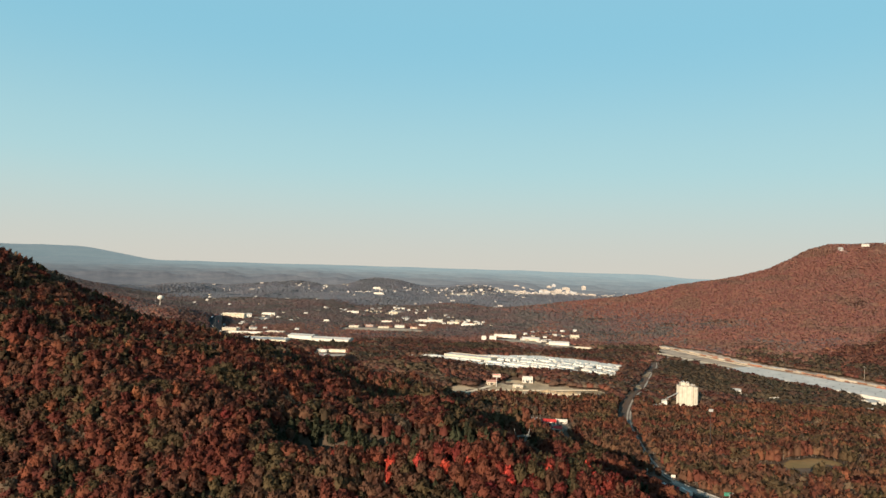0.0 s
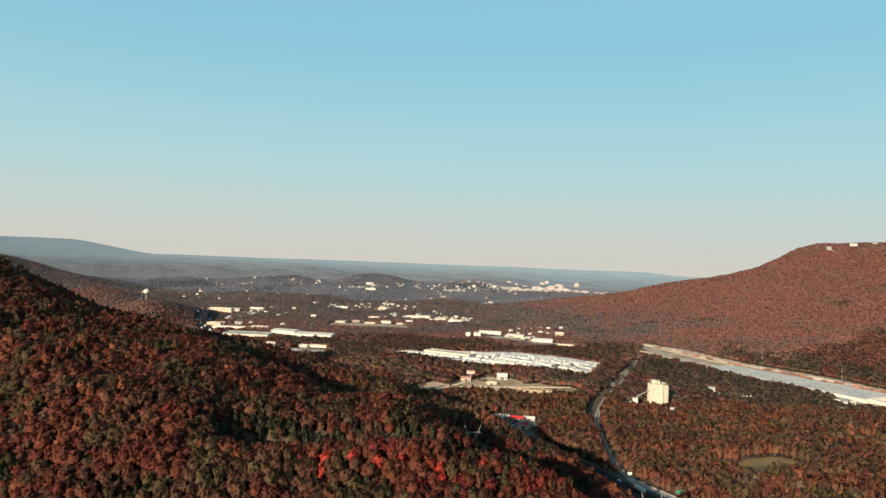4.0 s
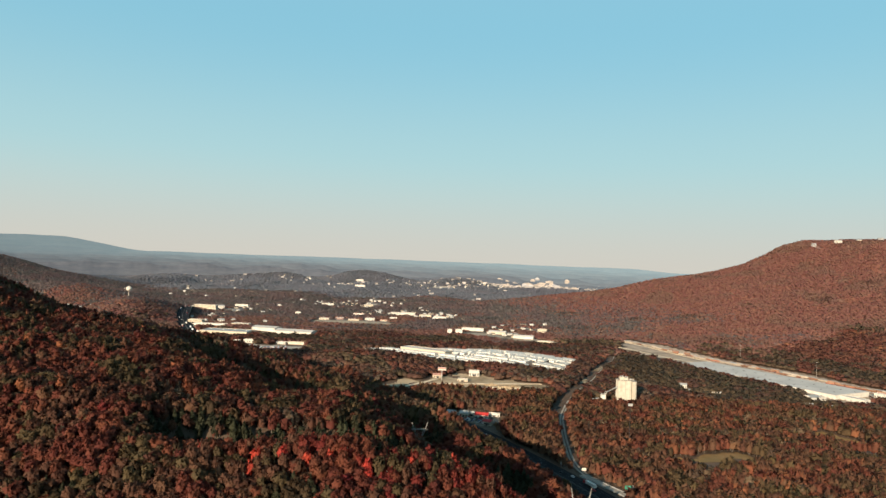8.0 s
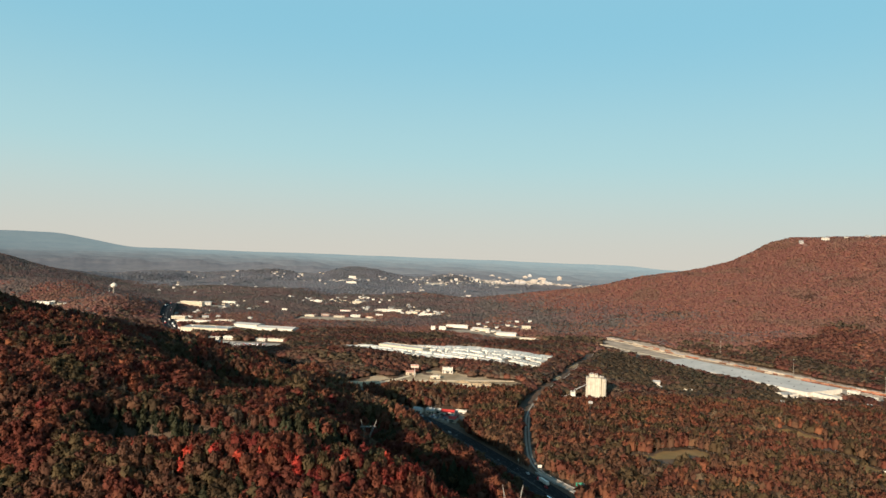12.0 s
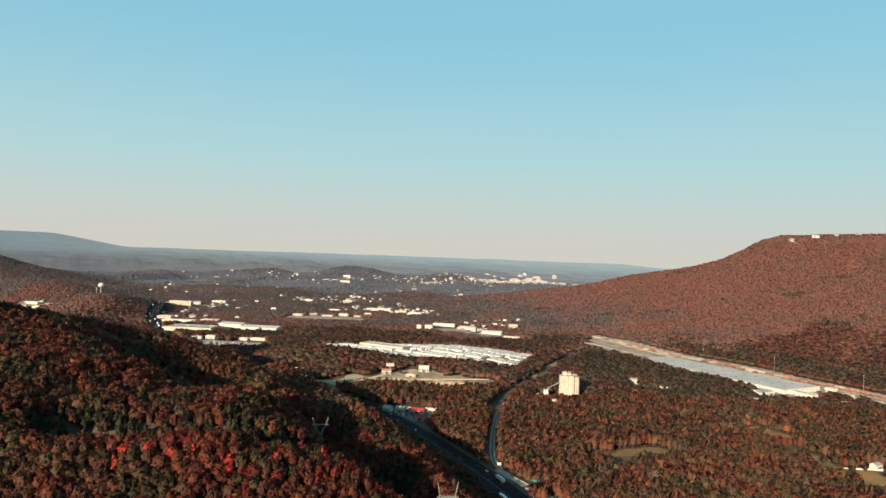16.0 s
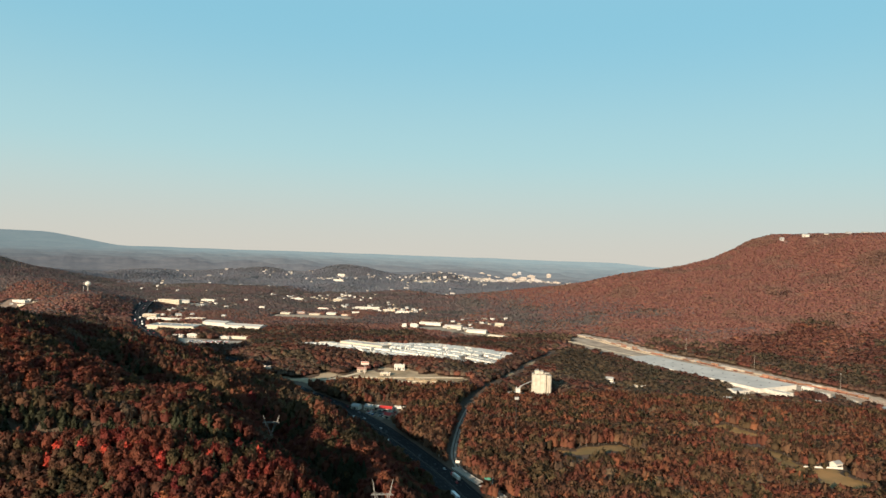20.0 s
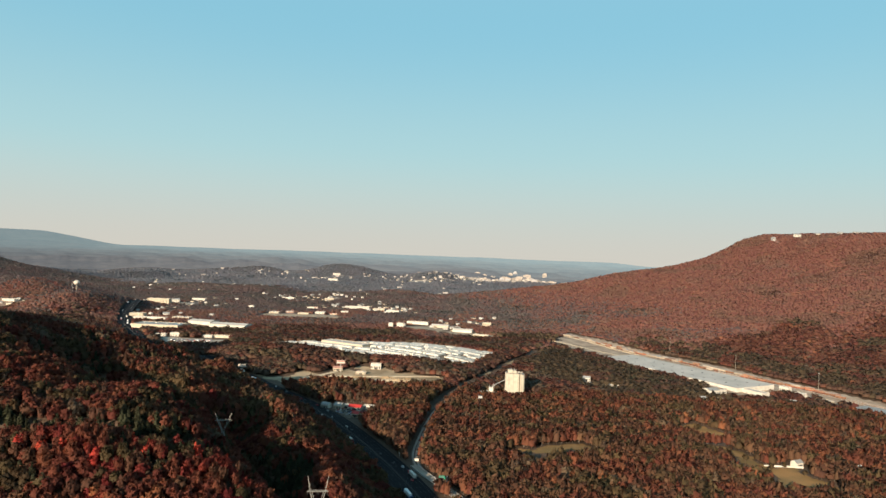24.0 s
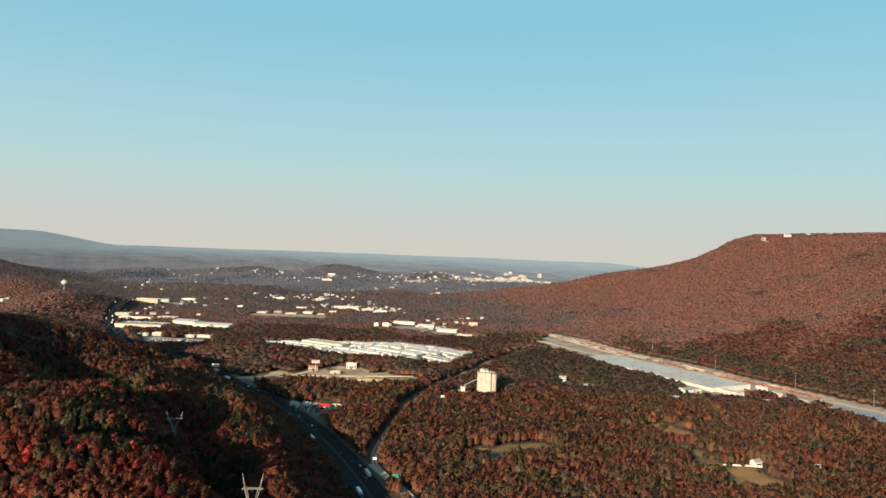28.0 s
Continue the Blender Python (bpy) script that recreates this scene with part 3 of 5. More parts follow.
def median_barrier():
    sh = Shape()
    for k in range(0, 2400, 12):
        a, za, t = RIBBON_AT["highway"](k)
        b, zb, _ = RIBBON_AT["highway"](k + 12)
        n = np.array([-t[1], t[0]])
        pts = [(*(e + n * w), z + h) for e, z in ((a, za), (b, zb)) for w, h in ((-0.4, 0), (-0.12, 1.0), (0.12, 1.0), (0.4, 0))]
        sh.add(pts, [(0, 1, 5, 4), (1, 2, 6, 5), (2, 3, 7, 6)])
    # the dark roof colour puts the ridge's shade on the concrete
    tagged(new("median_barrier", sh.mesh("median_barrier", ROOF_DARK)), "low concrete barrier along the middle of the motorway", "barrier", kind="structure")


median_barrier()


# ---- vehicles ----
def make_wheels(parent, spots, r=0.5, w=0.35, rims=True):
    for x, y in spots:
        sh = Shape().drum(0, 0, -w / 2, r, w, 10)
        sh.v = [(a + x, c + y, b + r) for a, b, c in sh.v]
        wheel = part("wheel", sh, TYRE, parent)
        if not rims:
            continue
        hub = Shape().drum(0, 0, -w / 2 - 0.02, r * 0.55, w + 0.04, 8)
        hub.v = [(a + x, c + y, b + r) for a, b, c in hub.v]
        part("rim", hub, STEEL, wheel)


def make_car(mat, label, name="car", rims=True):
    t = thing(name, 0, -3000, 0, 0, label, "car", "traffic on the motorway")
    body = Shape().box(0, 0, 0.35, 4.5, 1.8, 0.55, 0, 0.96)
    part("body", body, mat, t)
    part("cabin", Shape().box(-0.25, 0, 0.9, 2.6, 1.6, 0.6, 0, 0.78), GLASS_DARK, t)
    part("roof", Shape().box(-0.25, 0, 1.5, 1.9, 1.25, 0.06), mat, t)
    make_wheels(t, [(-1.4, -0.85), (1.4, -0.85), (-1.4, 0.85), (1.4, 0.85)], 0.34, 0.22, rims)
    return t


def make_truck(mat, label, cab):
    t = thing("articulated_lorry", 0, -3000, 0, 0, label, "lorry", "traffic on the motorway")
    part("trailer_box", Shape().box(-2.5, 0, 1.15, 14.6, 2.6, 2.85), mat, t)
    part("chassis", Shape().box(-2.0, 0, 0.75, 14.2, 1.0, 0.35), TYRE, t)
    cabin = part("cab", Shape().box(7.2, 0, 0.6, 3.2, 2.4, 2.6, 0, 0.94).box(9.2, 0, 0.6, 1.6, 2.1, 1.3, 0, 0.9), cab, t)
    part("windscreen", Shape().box(8.72, 0, 2.0, 0.1, 2.0, 0.9), GLASS_DARK, cabin)
    part("exhaust_stack", Shape().drum(5.5, 1.1, 0.9, 0.1, 3.0, 6), STEEL, t)
    make_wheels(t, [(x, y) for x in (-8, -6.8, 5.4, 6.6, 9.2) for y in (-1.1, 1.1)])
    return t


def make_trailer():
    t = thing("box_trailer", 0, -3000, 0, 0, "white box trailer parked in a long row on gravel", "trailer", "parked white trailers")
    part("box", Shape().box(0, 0, 1.15, 14.4, 2.6, 2.85), TRAILER_WHITE, t)
    part("chassis", Shape().box(0, 0, 0.8, 14.0, 1.0, 0.35), TYRE, t)
    part("landing_leg", Shape().box(4.6, -0.9, 0, 0.15, 0.15, 0.9).box(4.6, 0.9, 0, 0.15, 0.15, 0.9), STEEL, t)
    part("axle_wheels", Shape().box(-5.5, -1.0, 0, 2.2, 0.4, 0.95, 0, 0.85).box(-5.5, 1.0, 0, 2.2, 0.4, 0.95, 0, 0.85), TYRE, t)
    return t


def on_road(proto, s, offset, way=1):
    c, z, t = RIBBON_AT["highway"](s)
    p = c + np.array([-t[1], t[0]]) * offset
    return copy_thing(proto, pose(p[0], p[1], z + 0.02, 0, 0, math.degrees(math.atan2(t[1], t[0])) + (0 if way > 0 else 180)))


WHITE_PAINT = material("white_vehicle_paint", (0.75, 0.75, 0.74), (0.68, 0.68, 0.67), 4, rough=0.35)
BLUE_PAINT = material("blue_vehicle_paint", (0.05, 0.1, 0.22), (0.04, 0.08, 0.2), 4, rough=0.35)
RED_PAINT = material("red_vehicle_paint", (0.4, 0.03, 0.03), (0.33, 0.03, 0.03), 4, rough=0.35)
DARK_PAINT = material("dark_vehicle_paint", (0.04, 0.04, 0.045), (0.03, 0.03, 0.035), 4, rough=0.35)
SILVER_PAINT = material("silver_vehicle_paint", (0.45, 0.46, 0.47), (0.4, 0.41, 0.42), 4, rough=0.35, metal=0.3)
rv = random.Random(5)
cars = [make_car(m, l) for m, l in ((WHITE_PAINT, "white saloon car on the shaded motorway"), (DARK_PAINT, "dark saloon car on the shaded motorway"),
                                    (SILVER_PAINT, "silver saloon car on the shaded motorway"), (RED_PAINT, "red saloon car on the shaded motorway"))]
lorries = [make_truck(WHITE_PAINT, "white articulated lorry on the shaded motorway", BLUE_PAINT), make_truck(TRAILER_WHITE, "white articulated lorry with a red cab on the motorway", RED_PAINT)]
s = 70.0
while s < 2350:
    lane = rv.choice((-11.6, -7.7, -3.8, 3.8, 7.7, 11.6))
    if rv.random() < 0.30:
        on_road(rv.choice(lorries), s, lane, 1 if lane < 0 else -1)
        s += rv.uniform(24, 60)
    else:
        on_road(rv.choice(cars), s, lane, 1 if lane < 0 else -1)
        s += rv.uniform(9, 36)
for proto in cars + lorries:
    for o in (*proto.children_recursive, proto):
        bpy.data.objects.remove(o)


# ---- the trailer yard ----
def trailer_yard():
    r = random.Random(11)
    proto = make_trailer()
    a = np.array([0.86, -0.51])
    n = np.array([0.51, 0.86])
    spots = []
    for row in range(-11, 12):
        base = np.array([160, 1325]) + n * (row // 2 * 41.0 + row % 2 * 15.6)
        k = -300.0
        block = r.uniform(60, 140)
        while k < 300:
            k += 3.4
            block -= 3.4
            if block < 0:
                k += r.uniform(7, 22)
                block = r.uniform(50, 150)
            p = base + a * k + n * r.uniform(-0.7, 0.7)
            if r.random() < 0.92 and inside(LOT_AREA, p[0], p[1]) and not (-8 < p[0] < 118 and abs((p[0] - 58) * 0.51 + (p[1] - 1368) * 0.86) < 24):
                spots.append(p)
    turn = math.degrees(math.atan2(n[1], n[0]))
    order = sorted(range(len(spots)), key=lambda i: spots[i][1] - 0.2 * spots[i][0])
    near, rest = order[:200], order[200:]
    z = land(np.array([p[0] for p in spots]), np.array([p[1] for p in spots])) + 0.32
    for i in near:
        copy_thing(proto, pose(spots[i][0], spots[i][1], z[i], 0, 0, turn + r.uniform(-1, 1)))
    sh = Shape()
    for i in rest:
        x, y = spots[i]
        sh.box(x, y, z[i] + 1.15, 14.4, 2.6, 2.85, math.radians(turn)).box(x, y, z[i], 12.5, 1.6, 1.1, math.radians(turn))
    tagged(new("trailer_rows", sh.mesh("trailer_rows", TRAILER_WHITE)), "further rows of parked white box trailers", "trailers", kind="stuff")
    for o in (*proto.children_recursive, proto):
        bpy.data.objects.remove(o)
    print("trailers", len(spots))


trailer_yard()


# ---- buildings ----
FOOT = []


def building(name, x, y, wide, deep, high, turn=0.0, wall=WALL_WHITE, roof=ROOF_GREY, kind="flat", label="", category="building", group="", storeys=0, bays=0, doors=0, glass=GLASS_DARK, z=None):
    t = thing(name, x, y, z, turn, label, category, group)
    FOOT.append((x, y, wide / 2 * abs(math.cos(math.radians(turn))) + deep / 2 * abs(math.sin(math.radians(turn))), deep / 2 * abs(math.cos(math.radians(turn))) + wide / 2 * abs(math.sin(math.radians(turn)))))
    walls = Shape().box(0, 0, -1.5, wide, deep, high + 1.5)
    if kind == "gable":
        rise = min(deep * 0.28, 3.0)
        walls.add([(-wide / 2, -deep / 2, high), (-wide / 2, deep / 2, high), (-wide / 2, 0, high + rise)], [(0, 2, 1)])
        walls.add([(wide / 2, -deep / 2, high), (wide / 2, deep / 2, high), (wide / 2, 0, high + rise)], [(0, 1, 2)])
    body = part("wall", walls, wall, t)
    if kind == "gable":
        part("roof", Shape().gable(0, 0, high + 0.05, wide, deep, rise + 0.25, 0.5, 0.25), roof, t)
    else:
        part("roof", Shape().box(0, 0, high, wide + 0.5, deep + 0.5, 0.35), roof, t)
        edge = Shape()
        for sy in (-1, 1):
            edge.box(0, sy * (deep / 2 + 0.1), high + 0.35, wide + 0.5, 0.3, 0.6)
        for sx in (-1, 1):
            edge.box(sx * (wide / 2 + 0.1), 0, high + 0.35, 0.3, deep - 0.1, 0.6)
        part("parapet", edge, wall, t)
        k = max(1, int(wide / 25))
        for i in range(k):
            part("roof_unit", Shape().box(-wide / 2 + wide * (i + 0.5) / k + 2, deep * 0.1, high + 0.35, 2.6, 2.0, 1.3), STEEL, t)
    for s_ in range(storeys):
        for b in range(bays):
            u = -wide / 2 + wide * (b + 0.5) / bays
            h = (high - 0.6) / max(storeys, 1)
            w = part("window", Shape().box(u, -deep / 2 - 0.02, 0.9 + s_ * h, min(1.9, wide / bays * 0.55), 0.16, h * 0.5), glass, t)
    for d in range(doors):
        u = -wide / 2 + wide * (d + 0.5) / doors
        part("dock_door", Shape().box(u, -deep / 2 - 0.05, 0.9 if doors > 2 else 0.0, 2.9, 0.2, min(3.0, high - 1.2)), STEEL if doors > 2 else DARK, t)
    return t


def silo_works():
    t = thing("cement_silos", 366, 1008, ground_at(366, 1008) - 1.5, label="tall pale concrete silo block with a headhouse on top", category="silo")
    for i in range(4):
        for j in range(2):
            gap = 1.3 if i == 3 else 0
            sil = part("silo", Shape().drum(-10.6 + 6.7 * i + gap, -4 + 8.0 * j, -3, 3.7, 41 if i < 3 else 39.5, 22), CONCRETE, t)
            part("silo_rim", Shape().drum(-10.6 + 6.7 * i + gap, -4 + 8.0 * j, 38 if i < 3 else 36.5, 3.85, 0.7, 22), CONCRETE_DARK, sil)
    part("silo_wall", Shape().box(-3.0, 0, -3, 17.5, 14.6, 40.6), CONCRETE, t)
    part("headhouse", Shape().box(-7.4, -1, 38.6, 7, 7, 4.6).box(-0.5, 0, 38.6, 5, 6, 3.0), CONCRETE, t)
    for x, h in ((-9.2, 5.8), (-6.0, 6.4), (-1.6, 5.6), (1.0, 4.8), (6.0, 2.5)):
        part("roof_vent", Shape().drum(x, -2, 38.4, 0.8, h, 10).drum(x, -2, 38.4 + h, 1.1, 0.6, 10, 0.4), STEEL, t)
    part("gallery", Shape().box(7, 0, 38.1, 8, 3, 2.2), CONCRETE_DARK, t)
    part("base_house", Shape().box(-13, -9.5, -1, 10, 5, 7).box(2, -9.2, -1, 22, 4, 4.2), WALL_WHITE, t)
    part("stair_rail", Shape().bar((9.4, -8.0, -1), (9.4, -8.0, 38), 0.5), STEEL, t)
    # loading tower with its lattice leg and inclined conveyor
    w = thing("loading_tower", 330, 1000, label="steel loading tower with a white hopper on legs", category="tower")
    for x in (-3, 3):
        for y in (-3, 3):
            part("leg", Shape().bar((x, y, -1), (x * 0.7, y * 0.7, 16), 0.6), STEEL, w)
    part("hopper", Shape().box(0, 0, 8, 6.5, 6.5, 6).drum(0, 0, 5, 1.2, 3, 10, 3.2), WALL_WHITE, w)
    mast = part("mast", Shape().bar((1, 1, 13), (4, 1, 19), 0.5).bar((3, -1, 13), (6, -1, 19), 0.5).bar((1, 1, 15), (5, -1, 17), 0.3).bar((3, 0, 18.5), (7, 0, 18.5), 0.4), STEEL, w)
    part("conveyor", Shape().bar((5, 0, 18), (25, 4, 27), 0.9), STEEL, w)
    r = thing("loading_rack", 313, 990, None, 20, "row of sloping steel loading bays beside the silos", "rack")
    for i in range(6):
        part("bay", Shape().bar((-11 + 4.4 * i, 0, -1), (-9 + 4.4 * i, 1, 6 + 0.4 * i), 1.0).box(-9.5 + 4.4 * i, 1.5, -1, 1.6, 3, 5 + 0.5 * i), CONCRETE_DARK, r)
    part("roof_beam", Shape().bar((-11, 1.2, 6.5), (13, 1.2, 9), 1.6), STEEL, r)
    part("pole", Shape().drum(-17, 2, -1, 0.25, 17, 6), STEEL, r)


silo_works()

AX = math.degrees(math.atan2(-0.88, 0.47))


def warehouse(name, x, y, long, wide, high, turn, z, doors, roof, label):
    t = thing(name, x, y, z, turn, label, "warehouse")
    part("wall", Shape().box(0, 0, -2, long, wide, high + 1.2), WALL_WHITE, t)
    if long < 200:
        FOOT.append((x, y, wide / 2 + 22, long / 2))
    bays = max(2, int(long / 24))
    for i in range(bays):
        part("roof_panel", Shape().box(-long / 2 + long * (i + 0.5) / bays, 0, high - 0.8 + 0.02 * (i % 2), long / bays + 0.6, wide + 1, 0.6), roof, t)
    for i in range(bays * 2):
        part("skylight", Shape().box(-long / 2 + long * (i + 0.5) / bays / 2, wide * (0.18 if i % 2 else -0.22), high - 0.2, 1.6, 4.5, 0.35), GLASS_DARK, t)
    for i in range(doors):
        part("dock_door", Shape().box(-long / 2 + long * (i + 0.5) / doors, -wide / 2 - 0.1, 1.0, 3.0, 0.3, 3.2), STEEL, t)
    canopy = part("canopy", Shape().box(0, -wide / 2 - 2.2, 4.6, long * 0.9, 4.2, 0.35), ROOF_WHITE, t)
    for i in range(max(2, doors // 2)):
        part("post", Shape().box(-long * 0.43 + long * 0.86 * i / (max(2, doors // 2) - 1), -wide / 2 - 4.0, -1, 0.3, 0.3, 5.6), STEEL, canopy)
    return t


warehouse("warehouse", 728, 1336, 352, 100, 10, AX, -5, 40, ROOF_WHITE, "vast low white warehouse with a flat pale roof")
warehouse("warehouse", 962, 1010, 150, 62, 8, AX + 2, -11, 14, ROOF_GREY, "long low warehouse with a blue-grey roof beside the rail yard")
ext = building("dock_annex", 771, 1197, 150, 16, 6.5, AX, WALL_WHITE, ROOF_WHITE, label="low white loading annex along the warehouse", category="annex", doors=16, z=-4)

# trailer yard depot
building("trailer_depot", 62, 1366, 104, 30, 6.5, -30, WALL_CREAM, ROOF_WHITE, label="long cream depot with a white roof among the trailers", category="depot", doors=18)

# shops and sheds by the motorway: x, y, width, depth, height, turn, storeys
for x, y, w, d, h, a, st, bays, wall, roof, kind, label, cat in (
    (-673, 2231, 75, 18, 15, -8, 3, 14, WALL_CREAM, ROOF_GREY, "flat", "three-storey cream hotel on a rise", "hotel"),
    (-655, 2321, 27, 16, 10, 12, 2, 4, WALL_WHITE, ROOF_GREY, "gable", "white gabled motel wing", "motel"),
    (-605, 2409, 48, 16, 6, -6, 1, 6, WALL_WHITE, ROOF_WHITE, "flat", "low white shop with a flat roof", "shop"),
    (-550, 1793, 38, 18, 12, -5, 3, 9, WALL_CREAM, ROOF_GREY, "flat", "cream three-storey motel block beside the motorway", "motel"),
    (-520, 1905, 17, 14, 8, 20, 2, 3, WALL_WHITE, ROOF_GREY, "gable", "white gabled office house", "house"),
    (-497, 1749, 84, 16, 5.5, -4, 0, 0, WALL_WHITE, ROOF_WHITE, "flat", "long low white shop row", "shop"),
    (-432, 1793, 47, 22, 6.5, -6, 0, 0, WALL_CREAM, ROOF_WHITE, "flat", "low cream store with a white roof", "store"),
    (-400, 1569, 108, 52, 8.5, -3, 0, 0, WALL_CREAM, ROOF_GREY, "flat", "wide cream warehouse store with a grey roof", "store"),
    (-336, 1681, 62, 42, 8, -14, 0, 0, WALL_WHITE, ROOF_WHITE, "gable", "white gabled shed with a pale metal roof", "shed"),
    (-258, 1650, 92, 46, 8, -10, 0, 0, WALL_WHITE, ROOF_WHITE, "gable", "long white gabled industrial shed", "shed"),
    (-346, 1446, 22, 10, 4.5, 0, 1, 4, WALL_WHITE, ROOF_GREY, "flat", "small white sales office", "office"),
    (-318, 1455, 21, 12, 6.5, 5, 1, 4, WALL_WHITE, ROOF_WHITE, "flat", "small white flat-roofed showroom", "showroom"),
    (-251, 1461, 22, 10, 4.5, -5, 1, 4, WALL_WHITE, ROOF_GREY, "flat", "small white flat-roofed office", "office"),
    (-218, 1466, 43, 10, 4.5, -8, 0, 0, WALL_CREAM, ROOF_WHITE, "flat", "low cream garage row", "garage"),
    (118, 1847, 12, 12, 11, 0, 0, 0, WALL_WHITE, ROOF_WHITE, "flat", "small white process tower block", "tower block"),
    (143, 1855, 18, 12, 11, 0, 0, 0, WALL_WHITE, ROOF_WHITE, "flat", "white process block beside a tower block", "tower block"),
    (188, 1977, 63, 18, 7, -8, 0, 0, WALL_WHITE, ROOF_WHITE, "flat", "distant white shed row", "shed"),
    (254, 1915, 48, 20, 6.5, -12, 0, 0, WALL_CREAM, ROOF_WHITE, "gable", "distant cream gabled shed", "shed"),
    (314, 1799, 53, 18, 6.5, -18, 0, 0, WALL_WHITE, ROOF_WHITE, "gable", "distant white gabled shed", "shed"),
    (358, 1711, 40, 16, 6, -20, 0, 0, WALL_CREAM, ROOF_WHITE, "flat", "distant low cream shed", "shed"),
    (390, 1985, 25, 14, 9, 0, 1, 5, WALL_CREAM, ROOF_GREY, "flat", "distant cream office block", "office"),
):
    building(cat.replace(" ", "_"), x, y, w, d, h, a, wall, roof, kind, label, cat, storeys=st, bays=bays, doors=0 if st else max(2, int(w / 14)))
for x, y, w, d, h, a, wall, roof, label in (
    (-268, 2126, 30, 20, 3.4, -3, WALL_CREAM, ROOF_WHITE, "distant cream strip mall with a white roof"),
    (-222, 2142, 25, 21, 4.5, -2, BRICK, ROOF_WHITE, "distant brick store with a white roof"),
    (-176, 2118, 33, 16, 3, 2, WALL_CREAM, ROOF_GREY, "distant long strip mall with a grey roof"),
    (-128, 2146, 30, 25, 4.9, 1, WALL_WHITE, ROOF_WHITE, "distant tall white superstore"),
    (-84, 2128, 21, 13, 3, 4, WALL_CREAM, ROOF_RED, "distant cream shop row with a red roof"),
    (-180, 2300, 35, 16, 5.2, -6, WALL_WHITE, ROOF_RED, "distant white store with a red roof"),
    (-58, 2200, 23, 15, 5.2, 4, WALL_WHITE, ROOF_WHITE, "distant small flat white store"),
    (-36, 2350, 82, 20, 6.8, 5, WALL_WHITE, ROOF_WHITE, "distant white retail shed"),
    (43, 2315, 40, 16, 6, -4, WALL_CREAM, ROOF_WHITE, "distant cream retail shed"),
    (93, 2283, 43, 16, 6, -8, WALL_WHITE, ROOF_GREY, "distant white shed with a grey roof"),
    (-340, 2640, 46, 16, 6.8, 0, WALL_WHITE, ROOF_WHITE, "distant white school-like block"),
    (-186, 2670, 34, 15, 7.5, 10, WALL_CREAM, ROOF_WHITE, "distant cream hall with white roof"),
    (-376, 2255, 17, 11, 8.2, 0, WALL_WHITE, ROOF_GREY, "distant white three-storey block"),
    (-1043, 2038, 42, 18, 5.2, -10, WALL_WHITE, ROOF_WHITE, "distant white depot on red earth"),
    (-984, 1990, 74, 20, 5.2, -8, WALL_CREAM, ROOF_WHITE, "distant long cream depot on red earth"),
    (-486, 4013, 46, 15, 9.6, 0, WALL_WHITE, ROOF_WHITE, "far white hall on a hill"),
    (-347, 3777, 53, 15, 7.2, 0, WALL_WHITE, ROOF_WHITE, "far long white sheds on a rise"),
    (-409, 4321, 45, 15, 8.4, 0, WALL_WHITE, ROOF_WHITE, "far long white shed in haze"),
    (-943, 4507, 30, 15, 16.2, 0, BRICK, ROOF_GREY, "far brick hospital block on a wooded hill"),
    (-1960, 4480, 62, 15, 8.4, 0, WALL_WHITE, ROOF_WHITE, "far white sheds in the haze"),
    (-1810, 4440, 56, 15, 8.4, 0, WALL_WHITE, ROOF_WHITE, "far white plant in the haze"),
    (-2240, 4170, 62, 15, 8.4, 0, WALL_WHITE, ROOF_WHITE, "far white roofs below the blue ridge"),
):
    building("distant_building", x, y, w, d, h, a, wall, roof, "flat", label, "building", "distant buildings", storeys=1, bays=max(3, int(w / 9)))

